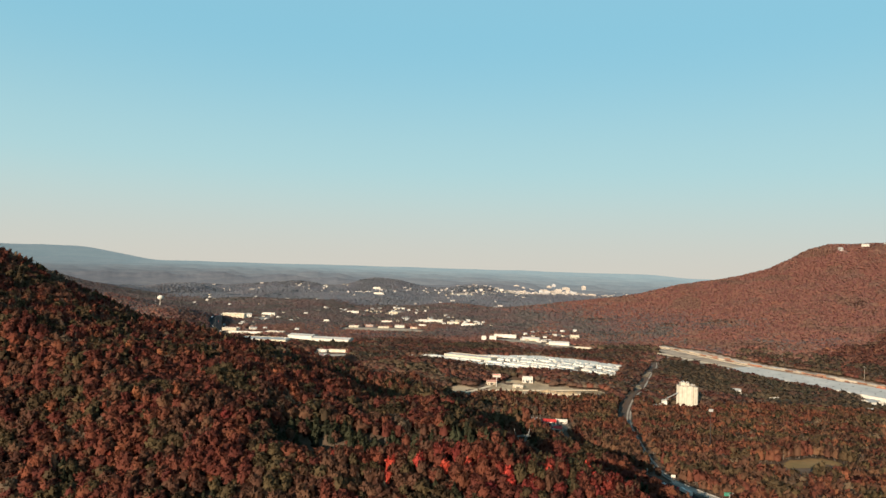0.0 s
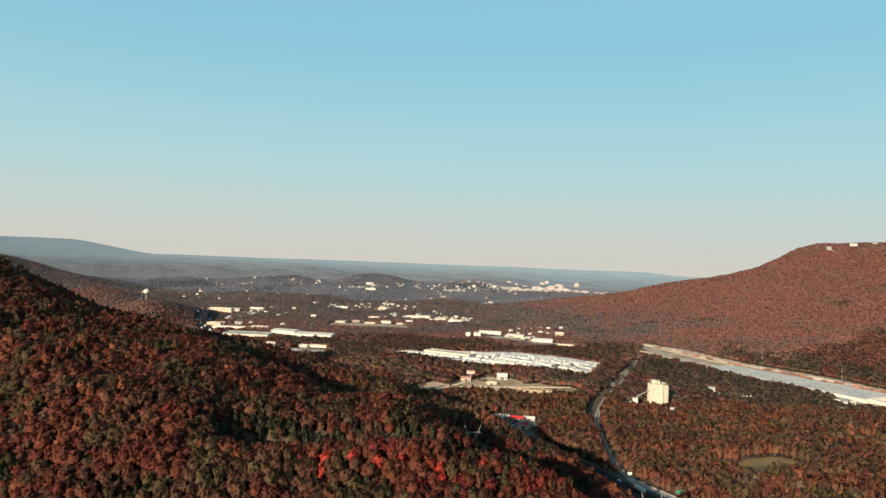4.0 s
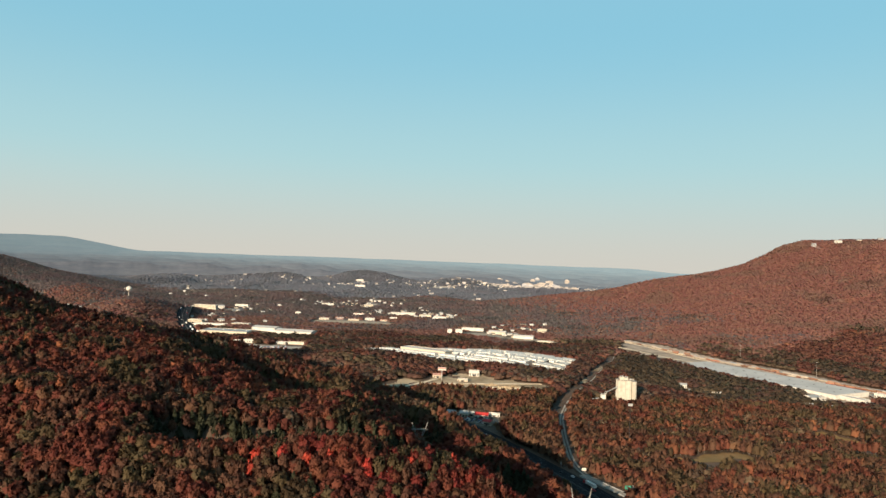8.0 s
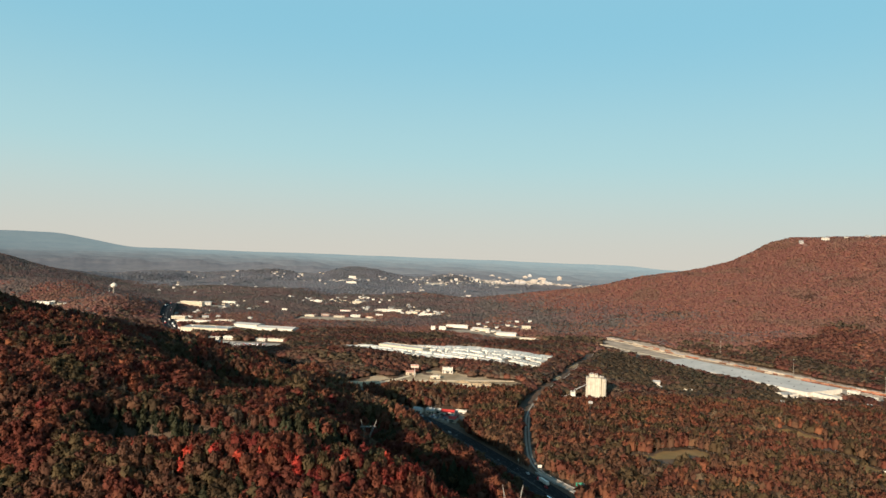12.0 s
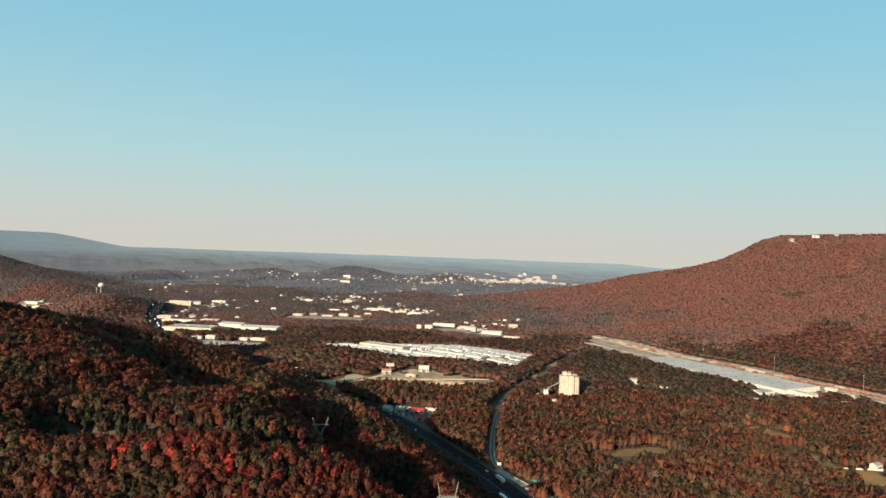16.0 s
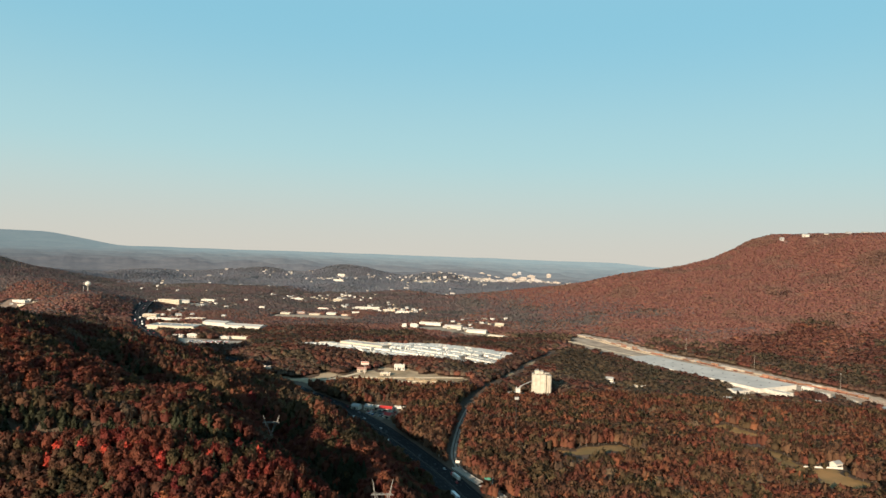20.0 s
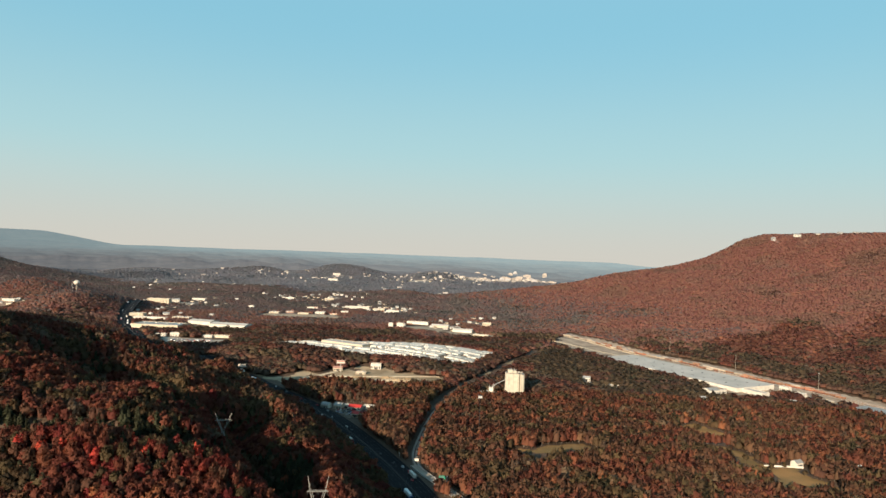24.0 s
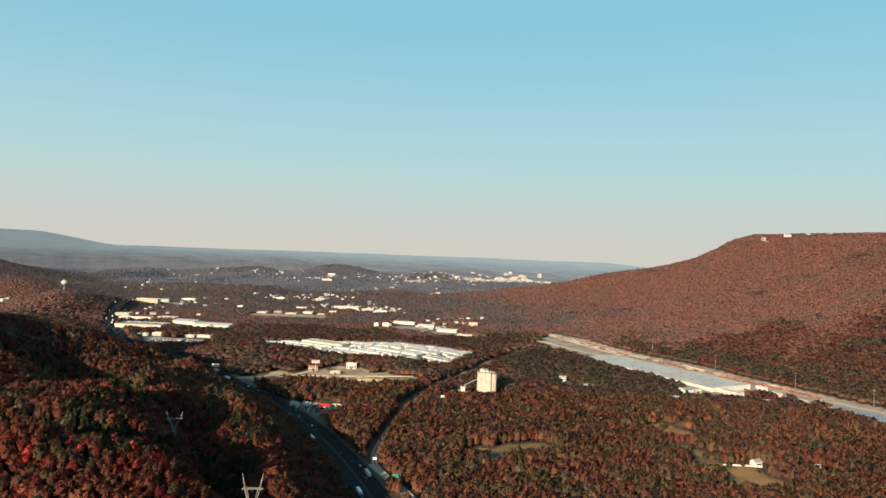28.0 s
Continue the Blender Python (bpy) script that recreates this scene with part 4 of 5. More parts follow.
# houses and yards on the valley floor
for x, y, w, d, h, a, wall, roof, kind, label, cat in (
    (639, 713, 10, 8, 5, 25, WALL_WHITE, ROOF_GREY, "gable", "bright white gabled farmhouse at the field's edge", "house"),
    (698, 707, 12, 8, 4, -20, WALL_WHITE, ROOF_GREY, "gable", "white house half hidden by red trees", "house"),
    (834, 883, 14, 9, 4, 15, WALL_CREAM, ROOF_DARK, "gable", "cream house with a dark roof among trees", "house"),
    (510, 1173, 14, 9, 5, -15, WALL_WHITE, ROOF_GREY, "gable", "white workshop in the pines", "workshop"),
    (537, 1123, 15, 9, 4.5, 8, WALL_CREAM, ROOF_GREY, "flat", "cream yard office in the pines", "office"),
    (559, 1133, 10, 7, 3.5, -8, WALL_WHITE, ROOF_WHITE, "flat", "small white yard shed", "shed"),
    (506, 1135, 9, 7, 3.2, 30, WALL_GREY, ROOF_GREY, "gable", "small grey yard shed", "shed"),
    (713, 1133, 21, 18, 8, 22, WALL_WHITE, ROOF_GREY, "gable", "tall white workshop near the warehouse", "workshop"),
    (737, 1147, 15, 8, 5, 22, WALL_WHITE, ROOF_WHITE, "flat", "low white shed near the warehouse", "shed"),
    (669, 1063, 15, 10, 5, -12, WALL_WHITE, ROOF_GREY, "gable", "white gabled house by the works", "house"),
    (700, 1059, 12, 9, 4.5, 10, WALL_CREAM, ROOF_GREY, "gable", "cream gabled house by the works", "house"),
    (733, 1043, 9, 8, 4.5, 30, WALL_WHITE, ROOF_GREY, "gable", "small white gabled house", "house"),
    (799, 1151, 16, 8, 5, -30, WALL_WHITE, ROOF_WHITE, "flat", "white gatehouse by the rail yard", "gatehouse"),
    (875, 1203, 17, 11, 7, -60, WALL_WHITE, ROOF_WHITE, "flat", "white rail yard office", "office"),
    (879, 1159, 18, 10, 6, -60, WALL_WHITE, ROOF_WHITE, "flat", "low white rail yard store", "store"),
    (905, 1120, 14, 10, 5, -60, WALL_CREAM, ROOF_WHITE, "flat", "low cream rail yard store", "store"),
    (831, 1097, 14, 8, 4, -20, WALL_GREY, ROOF_GREY, "gable", "grey shed by the rail yard", "shed"),
    (146, 1127, 17, 8, 8.5, -3, WALL_WHITE, ROOF_WHITE, "flat", "plain white block above the bare earth", "block"),
    (85, 1105, 15, 9, 4.5, 6, WALL_CREAM, BRICK_TILE, "gable", "cream house with a dull pink roof above the bare earth", "house"),
    (126, 1085, 16, 8, 3.5, -10, WALL_CREAM, ROOF_GREY, "flat", "low site cabin on the bare earth", "cabin"),
    (104, 881, 11, 9, 4.5, -25, WALL_WHITE, ROOF_GREY, "gable", "small white store beside the motorway", "store"),
    (121, 879, 11, 9, 5, -22, WALL_CREAM, ROOF_GREY, "gable", "cream store beside the motorway", "store"),
    (131, 884, 8, 8, 4, -22, WALL_WHITE, ROOF_WHITE, "flat", "small white kiosk beside the motorway", "kiosk"),
    (143, 876, 17, 9, 4.2, -12, WALL_WHITE, ROOF_RED, "gable", "store with a bright red roof", "store"),
    (160, 886, 15, 6, 3.5, -8, WALL_WHITE, ROOF_WHITE, "flat", "long white shed beside the red-roofed store", "shed"),
    (149, 842, 10, 8, 4.4, -35, WALL_CREAM, ROOF_RED, "gable", "filling station canopy with a red roof", "canopy"),
):
    building(cat, x, y, w, d, h, a, wall, roof, kind, label, cat, storeys=1, bays=max(2, int(w / 3.5)), doors=1)
# a pale retaining wall and drive below the farmhouse
w = thing("garden_wall", 622, 707, label="low pale retaining wall along the farm drive", category="wall")
part("wall_face", Shape().box(0, 0, -1, 42, 0.8, 3.0), WALL_WHITE, w)

# houses along the mountain's rim
for x, y, wd, a, wall in ((1640, 2752, 26, 10, WALL_WHITE), (1714, 2740, 16, -20, WALL_CREAM), (1802, 2744, 18, 5, WALL_GREY), (1864, 2730, 34, -8, WALL_WHITE), (1905, 2738, 22, 12, WALL_WHITE),
                       (1963, 2735, 16, 0, WALL_CREAM), (1985, 2560, 34, -25, WALL_CREAM), (1560, 2780, 14, 0, WALL_GREY)):
    y -= 105
    FOOT.append((x, y - 20, wd / 2 - 4, 4))
    building("rim_house", x, y, wd, 12, 9, a, wall, ROOF_GREY, "gable", "large pale house on the mountain's wooded rim", "house", "houses on the rim", storeys=2, bays=5)


# ---- the distant town ----
def small_house(wall, roof, label):
    t = thing("small_house", 0, -3000, 0, 0, label, "house", "distant small houses")
    w = Shape().box(0, 0, -2, 13, 9, 6.5)
    w.add([(-6.5, -4.5, 4.5), (-6.5, 4.5, 4.5), (-6.5, 0, 7.2)], [(0, 2, 1)]).add([(6.5, -4.5, 4.5), (6.5, 4.5, 4.5), (6.5, 0, 7.2)], [(0, 1, 2)])
    part("wall", w, wall, t)
    part("roof", Shape().gable(0, 0, 4.6, 13, 9, 2.9, 0.5, 0.25), roof, t)
    for u in (-4, 0, 4):
        part("window", Shape().box(u, -4.55, 1.2, 1.4, 0.16, 1.4), GLASS_DARK, t)
    return t


protos = [small_house(WALL_WHITE, ROOF_GREY, "small white gabled house in a far district"), small_house(WALL_CREAM, ROOF_DARK, "small cream gabled house with a dark roof"),
          small_house(WALL_WHITE, ROOF_WHITE, "small white house with a pale metal roof")]
rh = random.Random(21)
SETTLED = ((-36, 2420, 150, 120, 30), (90, 2330, 120, 60, 16), (-330, 2700, 140, 120, 22), (-170, 2780, 120, 140, 18), (-600, 2300, 120, 180, 16), (-900, 3000, 300, 250, 18),
           (-420, 3900, 240, 160, 20), (120, 4200, 300, 150, 26), (480, 4420, 260, 110, 26), (-760, 4450, 240, 120, 14), (-1900, 4450, 200, 100, 10), (330, 2060, 120, 90, 14),
           (250, 1880, 110, 80, 14), (-560, 1950, 90, 160, 12), (-1000, 2060, 70, 60, 8))
for cx, cy, rx, ry, count in SETTLED:
    for _ in range(count):
        x, y = rh.gauss(cx, rx * 0.55), rh.gauss(cy, ry * 0.55)
        m = pose(x, y, ground_at(x, y), 0, 0, rh.uniform(-50, 50)) @ Matrix.Scale(rh.uniform(0.65, 0.95), 4)
        copy_thing(rh.choice(protos), m)
        FOOT.append((x, y, 8, 5))
for proto in protos:
    for o in (*proto.children_recursive, proto):
        bpy.data.objects.remove(o)


def tower_block(x, y, z, w, h, mat, floors):
    t = thing("city_block", x, y, z, rh.uniform(-8, 8), "distant sunlit city block in the haze", "city block", "city blocks")
    part("wall", Shape().box(0, 0, -12, w, 22, h + 12), mat, t)
    part("roof", Shape().box(0, 0, h, w * 0.5, 10, 4), mat, t)
    for i in range(floors):
        part("window_band", Shape().box(0, -11.05, 4 + (h - 6) * i / floors, w * 0.8, 0.3, (h - 6) / floors * 0.34), CITY_BAND, t)


for x, w, h, dark in ((500, 36, 42, 0), (548, 26, 30, 0), (590, 60, 18, 0), (640, 50, 16, 0), (725, 30, 40, 0), (758, 26, 50, 1), (800, 70, 22, 0), (835, 50, 34, 0), (872, 40, 26, 0),
                   (905, 34, 24, 0), (952, 28, 52, 0), (990, 34, 26, 1), (1030, 46, 26, 0), (1075, 30, 24, 0), (1110, 56, 20, 0), (1160, 48, 18, 0), (1205, 40, 16, 0), (1250, 34, 22, 0),
                   (1285, 30, 30, 0), (1320, 44, 18, 0), (1370, 40, 22, 0), (1420, 60, 14, 0)):
    y = 4600 + rh.uniform(-25, 25)
    tower_block(x, y, max(44, ground_at(x, y)), w, h * 0.9, CITY_COOL if dark else CITY_WARM, 5)
for _ in range(54):
    x, y = rh.uniform(480, 1450), rh.uniform(4480, 4590)
    tower_block(x, y, ground_at(x, y) + 4, rh.uniform(12, 46), rh.uniform(7, 17), rh.choice((CITY_WARM, CITY_WARM, CITY_COOL)), 2)


def low_roofs(name, spots, label):
    """Very many small far roofs, too small to tell apart."""
    r = np.random.RandomState(77)
    sh = Shape()
    for cx, cy, rx, ry_, count in spots:
        for _ in range(count):
            x, y = cx + r.normal() * rx, min(cy + r.normal() * ry_, 4600)
            sh.box(x, y, ground_at(x, y) - 2, r.uniform(7, 24), r.uniform(8, 18), r.uniform(8, 15), r.uniform(-0.5, 0.5))
    tagged(new(name, sh.mesh(name, CITY_ROOFS)), label, "roofs", kind="stuff")


CITY_ROOFS = material("mixed_far_roofs", (0.33, 0.30, 0.275), (0.2, 0.185, 0.18), 40, island=0.5)
low_roofs("city_roofs", ((980, 4540, 230, 45, 170), (560, 4480, 180, 60, 60), (1300, 4560, 120, 35, 50)), "crowded low roofs of the far sunlit city")
low_roofs("town_roofs", ((-430, 3950, 200, 160, 14), (150, 4250, 220, 130, 34), (-900, 4000, 350, 300, 12), (-1500, 4350, 300, 100, 22), (-200, 3400, 350, 250, 9), (150, 3000, 250, 250, 8)), "scattered pale roofs in the far wooded country")


# ---- poles, masts, towers and boards ----
PYLON_STEEL = material("dull_pylon_steel", (0.22, 0.21, 0.19), (0.17, 0.16, 0.15), 3, rough=0.7)


def pylon(x, y, z, h, turn):
    FOOT.append((x, y, 1, -16))
    t = thing("lattice_pylon", x, y, z, turn, "grey steel lattice power pylon with a V-shaped head", "pylon", "power pylons")
    waist, arm = h * 0.52, h * 0.8
    for sx in (-1, 1):
        for sy in (-1, 1):
            part("leg", Shape().bar((sx * 2.6, sy * 2.6, -1), (sx * 0.9, sy * 0.9, waist), 0.34), PYLON_STEEL, t)
    brace = Shape()
    for k in range(5):
        a, b = waist * k / 5, waist * (k + 1) / 5
        ra, rb = 2.6 - 1.7 * k / 5, 2.6 - 1.7 * (k + 1) / 5
        for sy in (-1, 1):
            brace.bar((-ra, sy * ra, a), (rb, sy * rb, b), 0.18).bar((ra, sy * ra, a), (-rb, sy * rb, b), 0.18)
            brace.bar((sy * ra, -ra, a), (sy * rb, rb, b), 0.18).bar((sy * ra, ra, a), (sy * rb, -rb, b), 0.18)
    part("bracing", brace, PYLON_STEEL, t)
    for sx in (-1, 1):
        v = Shape()
        for sy in (-0.9, 0.9):
            v.bar((sx * 0.9, sy, waist), (sx * 5.0, sy * 0.6, arm), 0.3).bar((sx * 0.2, sy, waist), (sx * 3.6, sy * 0.6, arm), 0.22)
        for k in range(4):
            u = k / 4
            v.bar((sx * (0.9 + 4.1 * u), 0.8, waist + (arm - waist) * u), (sx * (0.2 + 3.4 * (u + 0.25)), -0.7, waist + (arm - waist) * (u + 0.25)), 0.16)
        part("fork", v, PYLON_STEEL, t)
        part("peak", Shape().bar((sx * 5.0, 0, arm), (sx * 6.6, 0, h), 0.3).bar((sx * 4.2, 0, arm), (sx * 6.6, 0, h), 0.2), PYLON_STEEL, t)
        for u in (0.4, 6.4):
            part("insulator", Shape().drum(sx * u, 0, arm - 2.2, 0.18, 2.1, 6), DARK, t)
    beam = Shape().bar((-7.0, 0.5, arm), (7.0, 0.5, arm), 0.26).bar((-7.0, -0.5, arm), (7.0, -0.5, arm), 0.26).bar((-6.0, 0, arm + 0.9), (6.0, 0, arm + 0.9), 0.2)
    for k in range(-6, 7):
        beam.bar((k - 0.5, -0.5, arm), (k, 0, arm + 0.9), 0.12).bar((k, 0, arm + 0.9), (k + 0.5, 0.5, arm), 0.12)
    part("crossbeam", beam, PYLON_STEEL, t)


for x, y, top, turn in ((69, 557, 79, 8), (174, 420, 75, 5), (-130, 890, 52, 15), (255, 300, 60, 0)):
    g = ground_at(x, y)
    pylon(x, y, g, max(18, top - g), turn)


def billboard(x, y, top, w, h, turn, band, label):
    g = ground_at(x, y)
    t = thing("billboard", x, y, g, turn, label, "billboard", "billboards by the motorway")
    part("pole", Shape().drum(0, 0.6, -1, 0.55, top - g - h + 1.5, 10), STEEL, t)
    part("frame", Shape().box(0, 0.35, top - g - h, w, 0.5, h), STEEL, t)
    face = part("panel", Shape().box(0, -0.02, top - g - h + 0.15, w - 0.3, 0.2, h - 0.3), BILL_FACE, t)
    if band:
        part("bar", Shape().box(0, -0.15, top - g - h + h * 0.62, w - 1.2, 0.06, h * 0.22), BILL_RED, face)
    part("catwalk", Shape().box(0, -0.8, top - g - h - 0.2, w, 1.0, 0.1), STEEL, t)


billboard(-51, 1028, 37.5, 11.5, 4.6, 5, False, "cream billboard on a tall steel pole above the trees")
billboard(92, 1087, 39, 13, 5, 4, True, "pale billboard with a dull red band over the site")
billboard(-152, 1052, 38, 10, 3.6, 8, False, "small billboard in the shade beside the motorway")

m = thing("tall_pole", 298, 748, label="very tall steel mast with a box at its top", category="mast")
part("shaft", Shape().drum(0, 0, -1, 0.4, 51, 8, 0.2), DARK, m)
part("head", Shape().box(0, 0, 49, 4.6, 1.4, 2.6), STEEL, m)
for x, y, h in ((945, 1222, 32), (798, 1594, 34), (1015, 1105, 30), (870, 1400, 30)):
    m = thing("yard_light_mast", x, y, label="tall thin floodlight mast beside the rail yard", category="light mast", group="rail yard masts")
    part("shaft", Shape().drum(0, 0, -1, 0.35, h + 1, 8, 0.18), CONCRETE_DARK, m)
    part("lamp_ring", Shape().drum(0, 0, h - 0.6, 1.3, 0.7, 10), STEEL, m)

t = thing("road_sign", 257, 603, label="green motorway sign on a steel cantilever post", category="road sign")
part("post", Shape().drum(4, 0, -1, 0.3, 11, 8), STEEL, t)
part("arm", Shape().bar((4, 0, 8.6), (-3, 0, 8.6), 0.3), STEEL, t)
p = part("panel", Shape().box(-0.5, -0.25, 6.9, 6.0, 0.15, 3.2), SIGN_GREEN, t)
part("bar", Shape().box(-0.5, -0.36, 8.9, 4.4, 0.05, 0.45).box(-0.7, -0.36, 7.9, 3.8, 0.05, 0.45), PAINT_WHITE, p)
for x, y in ((214, 690), (231, 668)):
    t = thing("ramp_sign", x, y, label="white sign board on two posts at the ramp", category="sign", group="ramp signs")
    part("board", Shape().box(0, 0, 3.2, 4.2, 0.2, 2.6), WALL_WHITE, t)
    part("post", Shape().box(-1.5, 0.2, -1, 0.2, 0.2, 6.6).box(1.5, 0.2, -1, 0.2, 0.2, 6.6), STEEL, t)

t = thing("water_tower", -809, 1969, 44, label="white water tower with a rounded tank on a slim stem", category="water tower")
tank = Shape()
for k in range(8):
    a, b = math.pi * k / 8 - math.pi / 2, math.pi * (k + 1) / 8 - math.pi / 2
    tank.drum(0, 0, 46 + 7.0 * math.sin(a), max(0.4, 8.6 * math.cos(a)), 7.0 * (math.sin(b) - math.sin(a)), 18, max(0.4, 8.6 * math.cos(b)))
part("tank", tank, WALL_WHITE, t)
part("stem", Shape().drum(0, 0, -2, 2.6, 6, 12, 1.5).drum(0, 0, 4, 1.5, 34, 12).drum(0, 0, 38, 1.5, 3.5, 12, 4.5), CONCRETE_DARK, t)
part("rail", Shape().drum(0, 0, 53, 1.4, 0.9, 10), STEEL, t)
t = thing("radio_mast", -830, 1985, label="thin radio mast beside the water tower", category="mast")
part("shaft", Shape().drum(0, 0, -1, 0.5, 46, 6, 0.25), STEEL, t)


# ---- the rail yard ----
def freight_car(mat, label, low):
    t = thing("freight_car", 0, -3000, 0, 0, label, "freight car", "freight cars in the yard")
    if low:
        part("body", Shape().box(0, 0, 1.1, 16.5, 2.9, 2.2, 0, 0.97), mat, t)
        part("load", Shape().box(0, 0, 3.3, 15.4, 2.3, 0.5, 0, 0.9), GRAVEL, t)
    else:
        part("body", Shape().box(0, 0, 1.1, 17.5, 3.0, 3.4), mat, t)
        part("roof", Shape().gable(0, 0, 4.5, 17.5, 3.0, 0.4, 0.05, 0.1), ROOF_GREY, t)
    part("underframe", Shape().box(0, 0, 0.8, 17.8, 1.4, 0.32), DARK, t)
    for x in (-6.2, 6.2):
        part("bogie", Shape().box(x, -0.85, 0.1, 2.8, 0.3, 0.9, 0, 0.8).box(x, 0.85, 0.1, 2.8, 0.3, 0.9, 0, 0.8), DARK, t)
    return t


WAGON_CREAM = material("weathered_cream_wagon", (0.36, 0.30, 0.23), (0.27, 0.22, 0.17), 4, per_object=0.3)
YARD_ORANGE = material("orange_brown_wagon", (0.22, 0.11, 0.065), (0.17, 0.085, 0.05), 4, per_object=0.35)
kinds = [freight_car(YARD_ORANGE, "orange-brown box wagon standing in the yard", False), freight_car(RUST, "rust-red open wagon loaded with stone", True),
         freight_car(WAGON_CREAM, "cream box wagon standing in the yard", False)]
for k, off in enumerate((4, 9, 14, 19, 24)):
    rail = ribbon("railway_track", YARD, 3.4, BALLAST, -off, 0.5, label="rusty railway track on ballast", category="railway track", key="track%d" % k)
    for side in (-0.72, 0.72):
        rr = ribbon("rail", YARD, 0.09, STEEL, -off - side, 0.68)
        rr.parent = rail
        for key in ("kind", "label", "category"):
            if key in rr:
                del rr[key]
ry = random.Random(3)
for k, s0, s1, pick in ((0, 250, 760, (0, 0, 1)), (1, 200, 800, (0, 1, 2)), (2, 40, 420, (2, 1, 0)), (3, 180, 820, (1, 1, 0)), (4, 30, 560, (2, 0, 2))):
    s = float(s0)
    while s < s1:
        c, z, t = RIBBON_AT["track%d" % k](s)
        copy_thing(kinds[ry.choice(pick)], pose(c[0], c[1], z + 0.12, 0, 0, math.degrees(math.atan2(t[1], t[0]))))
        s += 18.6 if ry.random() < 0.86 else ry.uniform(40, 80)
for proto in kinds:
    for o in (*proto.children_recursive, proto):
        bpy.data.objects.remove(o)


# ---- rubble heaps on the bare earth ----
def rubble(x, y, r, count, seed):
    rr = np.random.RandomState(seed)
    sh = Shape()
    for _ in range(count):
        a, q = rr.uniform(0, 6.28), rr.uniform(0, 1) ** 0.6
        px, py = x + r * q * math.cos(a), y + 0.6 * r * q * math.sin(a)
        sz = rr.uniform(0.6, 2.2)
        sh.box(px, py, ground_at(px, py) + (1 - q) * 2.4 - 0.3, sz * 1.3, sz, sz * 0.9, rr.uniform(0, 3), rr.uniform(0.5, 0.9))
    tagged(new("rubble_heap", sh.mesh("rubble_heap", EARTH)), "heap of pale broken stone on bare earth", "rubble", kind="stuff")


for k, (x, y, r, n) in enumerate(((170, 1062, 12, 70), (190, 1048, 14, 90), (206, 1056, 10, 50), (120, 1060, 8, 30), (30, 1030, 9, 30))):
    rubble(x, y, r, n, k)

# vehicles parked on the shop and store forecourts
parked = [make_car(m, l, "parked_car", False) for m, l in ((WHITE_PAINT, "white car parked on a paved yard"), (SILVER_PAINT, "silver car parked on a paved yard"),
                                                     (DARK_PAINT, "dark car parked on a paved yard"), (RED_PAINT, "red car parked on a paved yard"), (BLUE_PAINT, "blue car parked on a paved yard"))]
for o in parked:
    o["group"] = "parked cars"
for cx, cy, nx, ny, a in ((-265, 1395, 26, 3, 0), (133, 852, 11, 4, -30), (-330, 1510, 14, 2, 0), (-450, 1690, 10, 1, 0), (350, 993, 4, 1, 0), (715, 1115, 5, 1, 20)):
    c, s = math.cos(math.radians(a)), math.sin(math.radians(a))
    for i in range(nx):
        for j in range(ny):
            if ry.random() < 0.75:
                u, v = (i - nx / 2) * 3.2, j * 8.5
                x, y = cx + u * c - v * s, cy + u * s + v * c
                copy_thing(ry.choice(parked), pose(x, y, ground_at(x, y) + 0.33, 0, 0, 90 + a + ry.uniform(-3, 3)))
for proto in parked:
    for o in (*proto.children_recursive, proto):
        bpy.data.objects.remove(o)


# ---- woods ----
RNG = np.random.RandomState(7)


